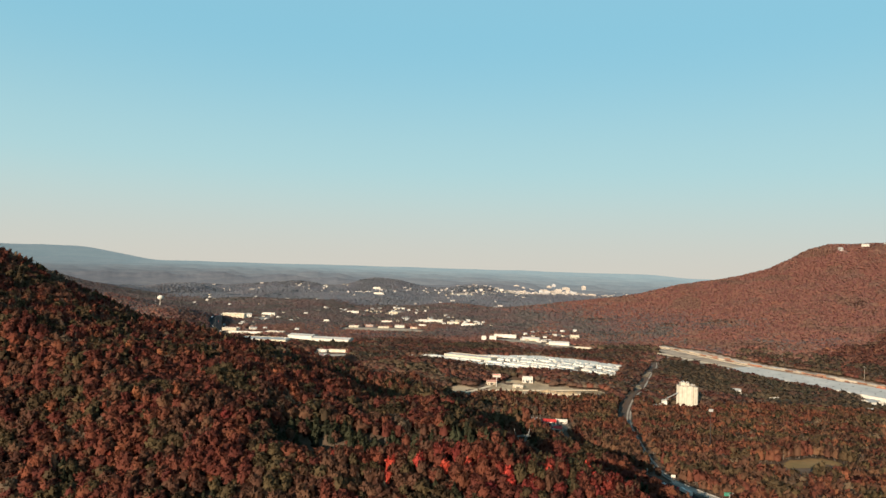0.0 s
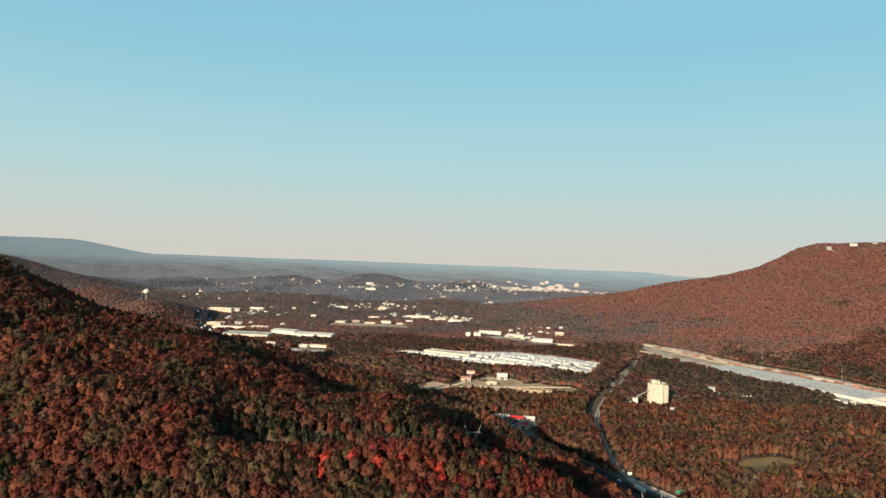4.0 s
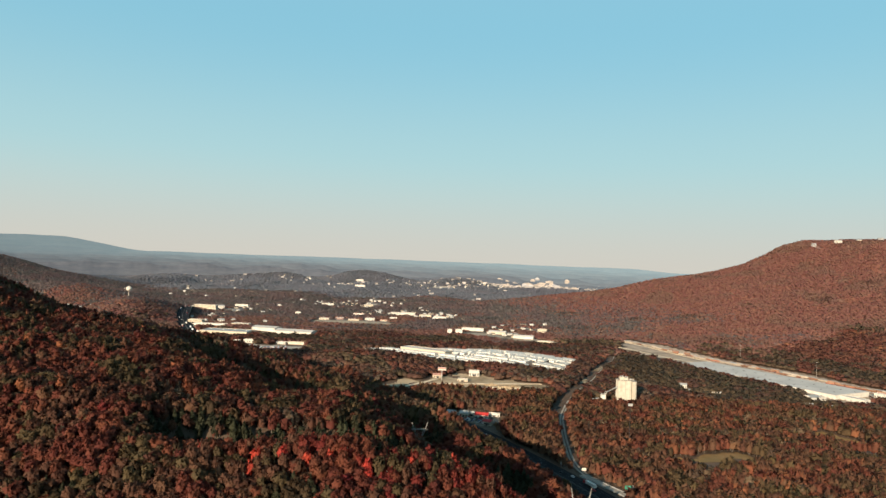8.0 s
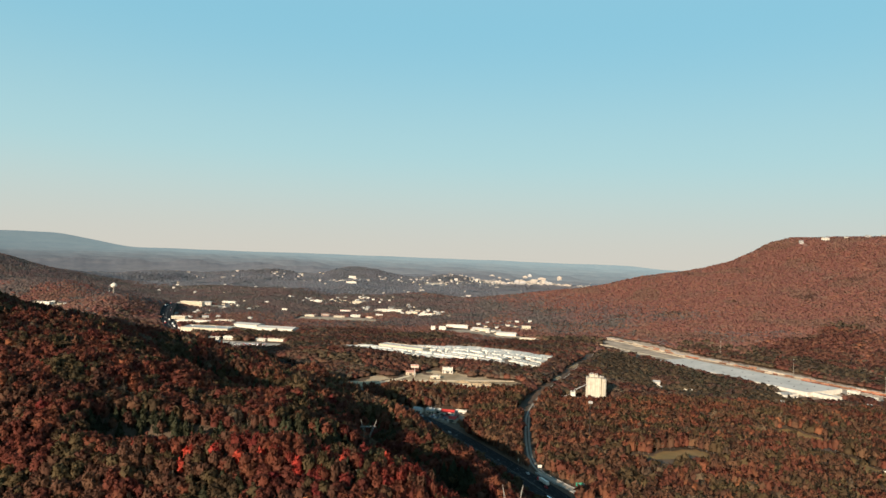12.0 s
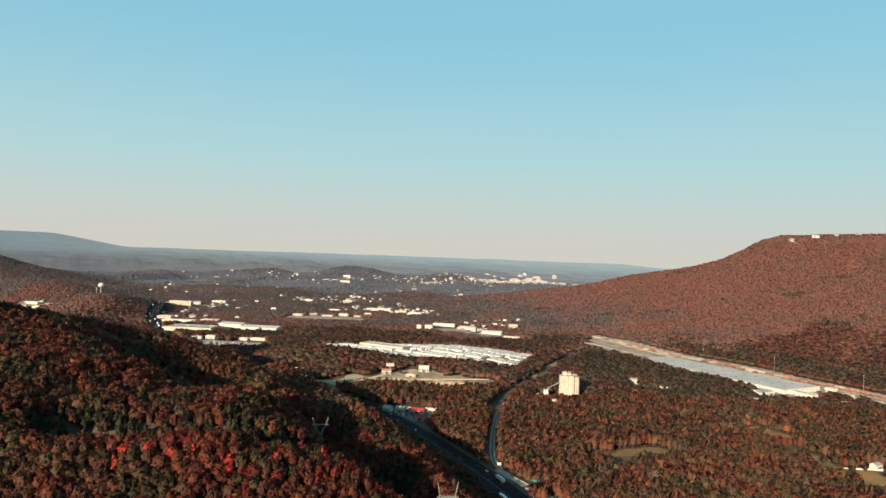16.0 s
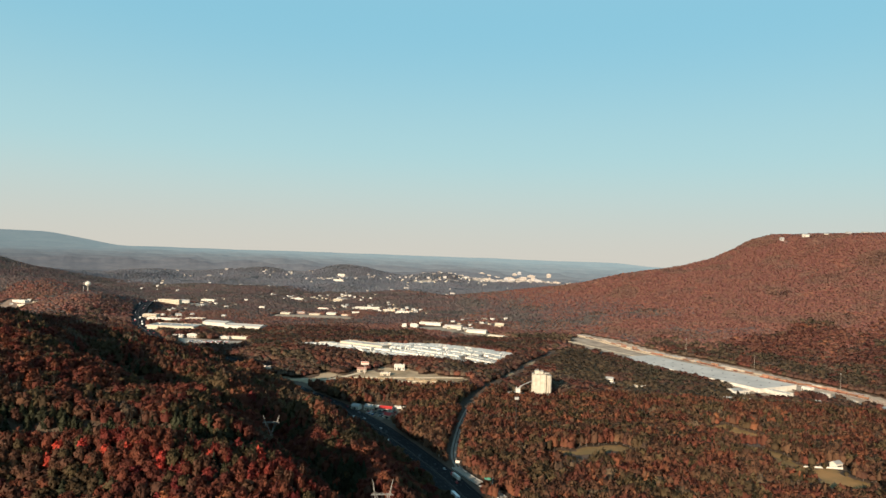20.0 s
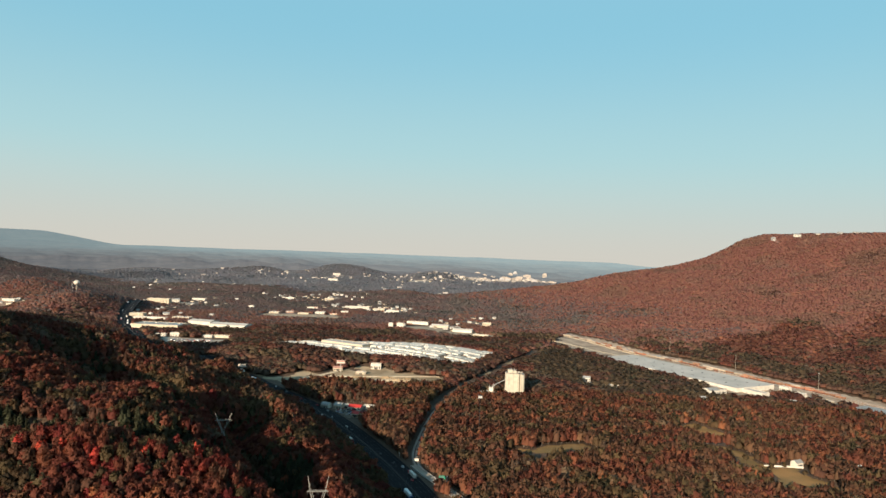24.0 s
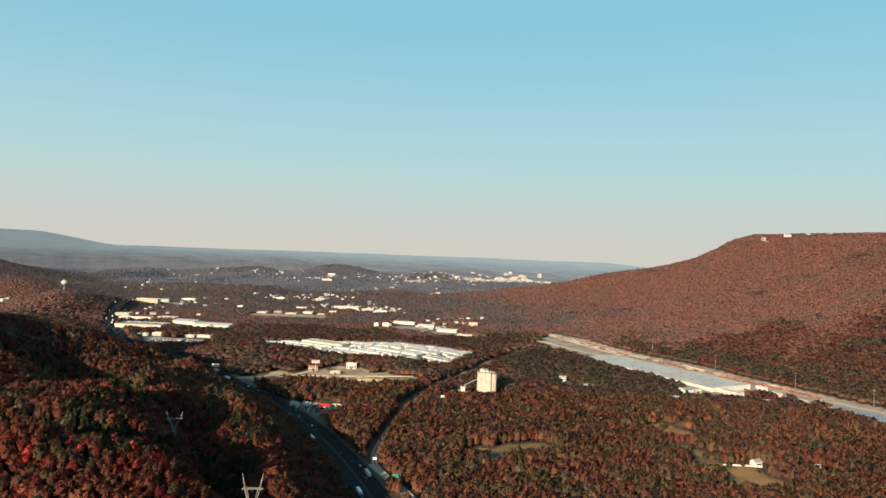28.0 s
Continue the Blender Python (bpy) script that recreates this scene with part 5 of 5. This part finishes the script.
def clump_proto(kind, lobes, tris, seed):
    """One crown about 1 across and 1 high, of rough clumps: a vertex array and a face array."""
    r = np.random.RandomState(seed)
    if tris == 2:
        base = np.array([(1.1, 0, -0.5), (-0.6, 0.9, -0.3), (-0.5, -0.7, 0.8), (0.2, 1.1, 0.4), (-0.9, -0.4, 0.5), (0.6, -0.8, -0.6)]) * 1.12
        bf = np.array([(0, 1, 2), (3, 4, 5)])
    else:
        base = np.array([(1, 0, 0), (-1, 0, 0), (0, 1, 0), (0, -1, 0), (0, 0, 1), (0, 0, -1)], float)
        bf = np.array([(0, 2, 4), (2, 1, 4), (1, 3, 4), (3, 0, 4), (2, 0, 5), (1, 2, 5), (3, 1, 5), (0, 3, 5)])
    vs, fs = [], []
    if kind == "bare":
        # thin limbs and twigs fanning upwards, nearly leafless
        for k in range(lobes):
            a, z = k * 2.4 + r.uniform(0, 0.6), 0.22 + 0.6 * (k / lobes) + r.uniform(-0.04, 0.04)
            reach, rise, wide = r.uniform(0.16, 0.44) * (1.15 - 0.6 * k / lobes), r.uniform(0.10, 0.30), r.uniform(0.018, 0.05)
            root, tip, side = np.array([0.03 * math.cos(a), 0.03 * math.sin(a), z]), np.array([reach * math.cos(a), reach * math.sin(a), min(z + rise, 1.0)]), np.array([-math.sin(a), math.cos(a), 0.4])
            fs.append(np.array([(0, 1, 2)]) + 3 * k)
            vs.append(np.array([root - side * 0.008, tip - side * wide, tip + side * wide]) if k % 2 else np.array([root - side * wide * 0.5, root + side * wide * 0.5, tip]))
        return np.concatenate(vs), np.concatenate(fs)
    if kind != "pine":
        # the closed, lumpy heart of the crown that the sprays stand on
        reach = 0.52 if lobes < 10 else 0.46 if lobes < 30 else 0.38 if lobes < 60 else 0.27
        ring = [(reach * q * r.uniform(0.82, 1.18), k * 1.257 + t + r.uniform(-0.2, 0.2), h * r.uniform(0.9, 1.1)) for q, h, t in ((0.95, 0.30, 0.0), (0.80, 0.66, 0.63)) for k in range(5)]
        core = np.array([(q * math.cos(a), q * math.sin(a), h) for q, a, h in ring] + [(0, 0, 0.88)])
        cf = [(k, (k + 1) % 5, 5 + k) for k in range(5)] + [((k + 1) % 5, 5 + (k + 1) % 5, 5 + k) for k in range(5)] + [(5 + k, 5 + (k + 1) % 5, 10) for k in range(5)]
        if lobes < 5:
            # far crowns: one ring under a rounded top
            core = np.array([(reach * r.uniform(0.8, 1.2) * math.cos(k * 1.047), reach * r.uniform(0.8, 1.2) * math.sin(k * 1.047), 0.42 * r.uniform(0.85, 1.15)) for k in range(6)] + [(r.uniform(-0.1, 0.1), r.uniform(-0.1, 0.1), 0.86)])
            cf = [(k, (k + 1) % 6, 6) for k in range(6)]
        vs.append(core)
        fs.append(np.array(cf))
    start = sum(len(v) for v in vs)
    boughs = 3 if lobes < 20 else 5 if lobes < 60 else 8
    for k in range(lobes):
        h = (k + 0.5) / lobes
        small = (14 / (lobes * 0.55 + 4)) ** 0.42
        if kind == "pine":
            w = 0.30 * (1.08 - h) * r.uniform(0.3, 1)
            c = np.array([w * math.cos(k * 2.4), w * math.sin(k * 2.4), 0.22 + 0.74 * h])
            size = 0.26 * (1.25 - h) * small * np.array([1, 1, 0.9])
        else:
            # a few rounded boughs, each with its own bunch of sprays
            bough = k % boughs
            a, up = bough * 2.4 + seed, (bough + 0.5) / boughs
            rad = 0.30 * math.sqrt(max(0.0, 1 - (1.7 * up - 0.75) ** 2)) if bough else 0.05
            c = np.array([rad * math.cos(a), rad * math.sin(a), 0.42 + 0.40 * up]) + r.normal(0, 1, 3) * (0.085, 0.085, 0.07)
            size = r.uniform(0.16, 0.28) * small * np.array([1, 1, 0.8])
        turn = Euler(r.uniform(0, 6.28, 3)).to_matrix() if tris == 2 else Matrix.Identity(3)
        vs.append(c + (base @ np.array(turn)) * size * r.uniform(0.62, 1.35, (len(base), 1)))
        fs.append(bf + k * len(base) + start)
    return np.concatenate(vs), np.concatenate(fs)


def trunk_proto(low=0.0, high=0.75, r=0.022):
    a = np.array([0, 2.094, 4.188])
    v = np.concatenate([np.stack([r * np.cos(a), r * np.sin(a), a * 0 + low], 1), np.stack([r * 0.3 * np.cos(a), r * 0.3 * np.sin(a), a * 0 + high], 1)])
    return v, np.array([(0, 1, 4), (0, 4, 3), (1, 2, 5), (1, 5, 4), (2, 0, 3), (2, 3, 5)])


def crown_normals(v, f, pine=False):
    """Outward directions of a crown's sprays, and its faces wound to face outwards."""
    out = v - np.array([0, 0, 0.40])
    if pine:
        out = v * [1, 1, 0] + [0, 0, 0.12]
    out = out / np.linalg.norm(out, axis=1, keepdims=True)
    n = np.cross(v[f[:, 1]] - v[f[:, 0]], v[f[:, 2]] - v[f[:, 0]])
    n /= np.linalg.norm(n, axis=1, keepdims=True) + 1e-9
    back = (n * out[f].sum(1)).sum(1) < 0
    f = np.where(back[:, None], f[:, ::-1], f)
    n = np.where(back[:, None], -n, n)
    flat = np.zeros_like(v)
    flat[f.ravel()] = np.repeat(n, 3, 0)
    out = out * 0.85 + flat * 0.28
    return out / np.linalg.norm(out, axis=1, keepdims=True), f


def big_mesh(name, verts, tris, mats, index, normals=None, tone=None):
    me = bpy.data.meshes.new(name)
    me.vertices.add(len(verts))
    me.vertices.foreach_set("co", verts.astype(np.float32).ravel())
    me.loops.add(len(tris) * 3)
    me.loops.foreach_set("vertex_index", tris.astype(np.int32).ravel())
    me.polygons.add(len(tris))
    me.polygons.foreach_set("loop_start", np.arange(0, len(tris) * 3, 3, dtype=np.int32))
    me.polygons.foreach_set("material_index", index.astype(np.int32))
    for m in mats:
        me.materials.append(m)
    me.update(calc_edges=True)
    if normals is not None:
        at = me.attributes.new("custom_normal", "FLOAT_VECTOR", "POINT")
        at.data.foreach_set("vector", normals.astype(np.float32).ravel())
    if tone is not None:
        me.attributes.new("tree_tone", "FLOAT", "POINT").data.foreach_set("value", tone.astype(np.float32))
    return me


def free_of(x, y, margin):
    ok = np.ones(x.shape, bool)
    d, _ = along(HIGHWAY, x, y)
    ok &= np.abs(d) > 17.5 + margin
    d, _ = along(SIDE_ROAD, x, y)
    ok &= (d > 4.5 + margin) | (d < -np.where(y > 880, 15, 5) - margin)
    for o in OPEN:
        ok &= ~inside(o, x, y)
    for o, ragged in RAGGED:
        for ahead in (0, 12, 22, 30):
            ok &= ~ragged_inside(o, x + 0.56 * ahead, y + 0.83 * ahead, ragged)
    for fx, fy, fw, fd in FOOT:
        ok &= ~((np.abs(x - fx) < fw + 5) & (y - fy > -fd - 26) & (y - fy < fd + 6))
    return ok


def in_view(x, y):
    return (x > -0.70 * y - 60) & (x < 292 + 0.70 * y + 60)


def species(x, y, r):
    """Which kind of tree stands where: patches of red, rust, brown, olive and pine."""
    n = len(x)
    scale = np.where(y > 1600, 3.0, np.where(y > 1000, 1.7, 1.0))
    warm, damp, dry = waves(x / scale, y / scale, 75, 31), waves(x / scale, y / scale, 60, 32), waves(x / scale, y / scale, 48, 33)
    # neighbours of one kind stand together in small stands
    cell = np.floor((x + 9 * np.sin(y / 11.0)) / (19 * scale)) * 7919 + np.floor((y + 9 * np.sin(x / 13.0)) / (17 * scale)) * 104729
    broad = np.floor((x + 14 * np.sin(y / 19.0)) / 36) * 7919 + np.floor((y + 14 * np.sin(x / 23.0)) / 30) * 104729
    cell = np.where((scale == 1) & (along(HIGHWAY, x, y)[0] < 0), broad, cell)
    stand = np.modf(np.abs(np.sin(cell * 0.0137) * 43758.5453))[0]
    u = np.where(r.uniform(0, 1, n) < np.where(scale > 1, 0.92, np.where(y > 470, 0.78, 0.6)), stand, r.uniform(0, 1, n))
    front = (y < 460) & (x < 230)
    ridge = (y < 680) & (along(HIGHWAY, x, y)[0] > 0)
    p = np.zeros((n, 8))
    p[:, 0] = 0.10 + 0.95 * warm ** 2 + 0.12 * ridge
    p[:, 1] = 0.22 * warm ** 3 + 0.12 * ridge * warm + 0.20 * front
    p[:, 2] = 0.40 - 0.13 * ridge
    p[:, 3] = 0.05 + 0.12 * ridge + 0.7 * damp ** 2 * (1 - 0.4 * front)
    p[:, 4] = 0.02 + 0.3 * (damp > 0.7) + 0.06 * front + 0.10 * ridge * damp
    p[:, 5] = 0.04 + 0.34 * warm * dry + 0.14 * front
    p[:, 6] = 0.04 + 0.36 * dry ** 2 * (1 - 0.6 * ridge)
    p[:, 7] = 0.11 * front * warm + 0.02
    upper = ridge & (along(HIGHWAY, x, y)[0] > 240) & (y > 470)
    p[upper] = p[upper] * [1.1, 0.6, 1.35, 0.95, 0.5, 1.1, 2.2, 0.6]
    west = (y < 500) & (x < 10 + 20 * np.sin(y / 17))
    p[west] = p[west] * [1.15, 0.4, 1.9, 1.2, 0.9, 0.6, 1.8, 0.35]
    p[~ridge] = p[~ridge] * [1.15, 0.6, 1.1, 1.25, 0.9, 1.5, 1.6, 0.4]
    mount = (0.845 * x + 0.535 * y > 1650) & (x > 500)
    p[mount] = p[mount] * [2.2, 1.1, 0.8, 0.4, 0.4, 1.4, 0.5, 0.1]
    pines = inside([(480, 1560), (420, 1250), (470, 1080), (640, 1020), (730, 1060), (700, 1180), (600, 1400)], x, y)
    pines |= inside([(650, 1915), (725, 1745), (878, 1460), (968, 1275), (1075, 1085), (1130, 1130), (1030, 1330), (925, 1510), (790, 1790), (700, 1950)], x, y) & (waves(x, y, 90, 81) > 0.35)
    pines |= (y > 1500) & (waves(x, y, 240, 82) > 0.74)
    p[pines] = [0.04, 0.01, 0.22, 0.60, 0.30, 0.01, 0.08, 0]
    # dark evergreens put into the near ridge's ravines to stand in for their shade
    for (line, _, half), share in zip(RAVINES, (0.85, 0.4, 0.4, 0.4)):
        g, _ = along(line, x, y)
        p[(np.abs(g) < 1.4 * half) & (r.uniform(0, 1, n) < share)] = [0.02, 0.0, 0.06, 0.22, 0.8, 0, 0.04, 0]
    p = p ** 2.4
    c = np.cumsum(p / p.sum(1, keepdims=True), 1)
    return (u[:, None] > c).sum(1).clip(0, 7)


def wood(name, x, y, size, high, lobes, tris, label, trunks=True, protos=8, leaves=None):
    """Many trees joined into one piece of woodland."""
    r = np.random.RandomState(len(x))
    kind = species(x, y, r)
    z = land(x, y)
    shapes = [clump_proto("broad", lobes, tris, 50 + k) for k in range(protos)] + [clump_proto("pine", max(3, lobes - 3), tris, 90 + k) for k in range(2)]
    if lobes > 20:
        shapes += [clump_proto("bare", lobes, tris, 95 + k) for k in range(2)]
    stem = trunk_proto()
    even = 1.0 if lobes > 20 else 0.5
    w, h = r.uniform(1 - 0.28 * even, 1 + 0.32 * even, len(x)) * size, r.uniform(1 - 0.25 * even, 1 + 0.22 * even, len(x)) * high
    a = r.uniform(0, 6.28, len(x))
    which = np.where(kind == 4, protos + r.randint(0, 2, len(x)), r.randint(0, protos, len(x)))
    if lobes > 20:
        which = np.where((kind == 6) & (r.uniform(0, 1, len(x)) < 0.75), protos + 2 + r.randint(0, 2, len(x)), which)
    tone = r.uniform(0, 1, len(x))
    V, F, M, N, T, base = [], [], [], [], [], 0
    for k, (pv, pf) in enumerate(shapes):
        sel = np.nonzero(which == k)[0]
        if not len(sel):
            continue
        pn, pf = crown_normals(pv, pf, k - protos in (0, 1))
        jobs = [(pv, pf, pn, kind[sel])]
        if trunks:
            jobs.append((stem[0], stem[1], stem[0] * [1, 1, 0] / (np.linalg.norm(stem[0] * [1, 1, 0], axis=1, keepdims=True) + 1e-9), np.full(len(sel), 8)))
        for v, f, vn, mi in jobs:
            c, s = np.cos(a[sel])[:, None], np.sin(a[sel])[:, None]
            X = (v[None, :, 0] * c - v[None, :, 1] * s) * w[sel, None] + x[sel, None]
            Y = (v[None, :, 0] * s + v[None, :, 1] * c) * w[sel, None] + y[sel, None]
            Z = v[None, :, 2] * h[sel, None] + z[sel, None] - 0.3
            V.append(np.stack([X, Y, Z], -1).reshape(-1, 3))
            nx, ny, nz = (vn[None, :, 0] * c - vn[None, :, 1] * s), (vn[None, :, 0] * s + vn[None, :, 1] * c), vn[None, :, 2] * (w / h)[sel, None]
            nn = np.stack([nx, ny, nz], -1).reshape(-1, 3)
            N.append(nn / np.linalg.norm(nn, axis=1, keepdims=True))
            F.append((f[None] + (np.arange(len(sel)) * len(v))[:, None, None] + base).reshape(-1, 3))
            M.append(np.repeat(mi, len(f)))
            T.append(np.repeat(tone[sel], len(v)))
            base += len(sel) * len(v)
    me = big_mesh(name, np.concatenate(V), np.concatenate(F), (leaves or LEAVES) + [BARK], np.concatenate(M), np.concatenate(N), np.concatenate(T))
    tagged(new(name, me), label, "woods", kind="stuff")
    print(name, len(x), "trees", len(me.polygons), "tris")


def scatter(x0, x1, y0, y1, gap, margin, seed):
    r = np.random.RandomState(seed)
    X, Y = np.meshgrid(np.arange(x0, x1, gap), np.arange(y0, y1, gap * 0.87))
    X = X.astype(float)
    X[::2] += gap / 2
    x = X.ravel() + r.uniform(-0.38, 0.38, X.size) * gap
    y = Y.ravel() + r.uniform(-0.38, 0.38, X.size) * gap
    ok = in_view(x, y) & free_of(x, y, margin)
    return x[ok], y[ok]


GROVE = [(-62, 396), (60, 390), (130, 400), (124, 426), (40, 438), (-62, 434)]
x, y = scatter(-560, 300, 322, 660, 6.0, 2.5, 1)
left = (along(HIGHWAY, x, y)[0] > 0) & ~inside(GROVE, x, y)
x, y = x[left], y[left]
close = y < 475
wood("near_spur_woods", x[close], y[close], 8.6, 12.2, 96, 2, "dense autumn woodland in rust, red and olive on the near spur")
wood("near_ridge_woods", x[~close], y[~close], 8.6, 11.8, 40, 2, "dense autumn woodland in rust, red and olive on the near ridge")
x, y = scatter(-60, 900, 480, 1010, 5.9, 3, 2)
right = (along(HIGHWAY, x, y)[0] < 0) | (y > 660)
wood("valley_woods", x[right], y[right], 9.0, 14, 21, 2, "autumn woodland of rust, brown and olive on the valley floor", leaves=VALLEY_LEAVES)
x, y = scatter(-900, 0, 660, 1010, 8.2, 3, 6)
x, y = x[x < -60], y[x < -60]
wood("ridge_woods", x, y, 9.8, 14, 18, 2, "shaded autumn woodland on the ridge flank")
def seam(x, y, at, soft):
    """Which trees stand beyond a ragged line across the valley."""
    rr = np.random.RandomState(len(x))
    return y > at + soft * 1.4 * (waves(x, y, 340, 61) - 0.5) + rr.uniform(-0.5, 0.5, len(x)) * soft


x, y = scatter(-1100, 1500, 1010, 1850, 9.5, 2, 3)
near = ~seam(x, y, 1620, 230)
wood("middle_woods", x[near], y[near], 13.5, 11.0, 8, 2, "autumn woods between the yards and the mountain", trunks=False, leaves=FAINT_HAZE_LEAVES)
x, y = scatter(-1900, 2600, 1400, 3150, 8.9, 2, 4)
seen = ((x < 1000) | (y < 2860)) & seam(x, y, 1620, 230) & ~seam(x, y, 3060, 150)
open_valley = (0.845 * x + 0.535 * y < 1750 + 120 * waves(x, y, 300, 62)) | (x < 300)
open_valley &= seam(x, y, 2050, 500)
open_valley ^= (np.random.RandomState(63).uniform(0, 1, len(x)) < 0.5) & (np.abs(0.845 * x + 0.535 * y - 1810) < 200 * np.random.RandomState(64).uniform(0, 1, len(x))) & (y > 2050)
wood("far_woods", x[seen & ~open_valley], y[seen & ~open_valley], 12, 7.5, 2, 2, "distant rust-coloured woods over low hills and the mountain", trunks=False, leaves=MILD_HAZE_LEAVES)
wood("far_valley_woods", x[seen & open_valley], y[seen & open_valley], 12, 7.5, 2, 2, "distant woods on the low valley hills, their brown greyed by painted haze", trunks=False, leaves=PALE_HAZE_LEAVES)
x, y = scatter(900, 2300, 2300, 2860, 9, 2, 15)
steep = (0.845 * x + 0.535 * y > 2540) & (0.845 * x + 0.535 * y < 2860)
wood("cliff_woods", x[steep], y[steep], 12.5, 8, 2, 2, "rust-coloured trees clinging to the mountain's steep upper face", trunks=False, leaves=MILD_HAZE_LEAVES)
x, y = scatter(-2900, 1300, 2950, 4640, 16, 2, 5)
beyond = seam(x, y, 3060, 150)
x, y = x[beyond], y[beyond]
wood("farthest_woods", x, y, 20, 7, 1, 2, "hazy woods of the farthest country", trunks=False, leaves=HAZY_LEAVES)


# ---- single trees on the nearest spur and in the fields ----
TREE_WORDS = ("rust-brown oak in autumn leaf", "red maple in autumn leaf", "brown half-bare oak on the spur", "olive-green hardwood still in leaf", "dark green pine among autumn hardwoods",
              "orange hickory in autumn leaf", "grey-brown nearly bare hardwood", "scarlet maple standing out on the spur")


def tree_parts(kind, seed):
    """The meshes of one tree, one high and one across: trunk with limbs, and crown."""
    rr = np.random.RandomState(seed)
    sh = Shape().drum(0, 0, -0.03, 0.024, 0.45, 6, 0.015).drum(0, 0, 0.42, 0.015, 0.36, 6, 0.005)
    for k in range(5):
        a, z = k * 2.2 + rr.uniform(0, 1), 0.32 + 0.08 * k
        sh.bar((0, 0, z), (0.22 * math.cos(a), 0.22 * math.sin(a), z + 0.2), 0.012)
    v, f = clump_proto("pine" if kind == 4 else "broad", 220 if kind != 6 else 120, 2, seed)
    n, f = crown_normals(v, f, kind == 4)
    return sh.mesh("trunk", BARK), big_mesh("crown", v, f, [LEAVES[kind]], np.zeros(len(f), int), n, np.full(len(v), rr.uniform(0.2, 0.9)))


def single_trees():
    rr = np.random.RandomState(9)
    X, Y = scatter(-75, 140, 375, 450, 6.3, 3, 41)
    ok = inside(GROVE, X, Y)
    X, Y = X[ok][:285], Y[ok][:285]
    FX, FY = rr.uniform(560, 710, 90), rr.uniform(610, 890, 90)
    ok = inside(FIELD_A, FX, FY) | inside(FIELD_B, FX, FY) | inside(FIELD_C, FX, FY)
    X, Y = np.concatenate([X, FX[ok][:14]]), np.concatenate([Y, FY[ok][:14]])
    kinds = species(X, Y, rr)
    hot = (Y < 450) & (rr.uniform(0, 1, len(X)) < 0.09)
    kinds = np.where(hot, np.where(rr.uniform(0, 1, len(X)) < 0.5, 7, 1), kinds)
    Z = land(X, Y)
    store = {}
    for x, y, z, k in zip(X, Y, Z, kinds):
        k, v = int(k), int(rr.randint(0, 3))
        if (k, v) not in store:
            store[k, v] = tree_parts(k, 300 + 10 * k + v)
        trunk, crown = store[k, v]
        w, h = rr.uniform(6.2, 9.6), rr.uniform(11.5, 16.5)
        if y > 450:
            w, h = w * 0.7, h * 0.6
        t = tagged(new("tree"), TREE_WORDS[k] if y < 450 else "small autumn tree standing in a dry field", "tree", "trees on the near spur" if y < 450 else "trees in the fields")
        t.matrix_basis = pose(x, y, z, 0, 0, rr.uniform(0, 360))
        t.scale = (w, w, h)
        for name, me in (("trunk", trunk), ("crown", crown)):
            o = new(name, me)
            o.parent = t


single_trees()
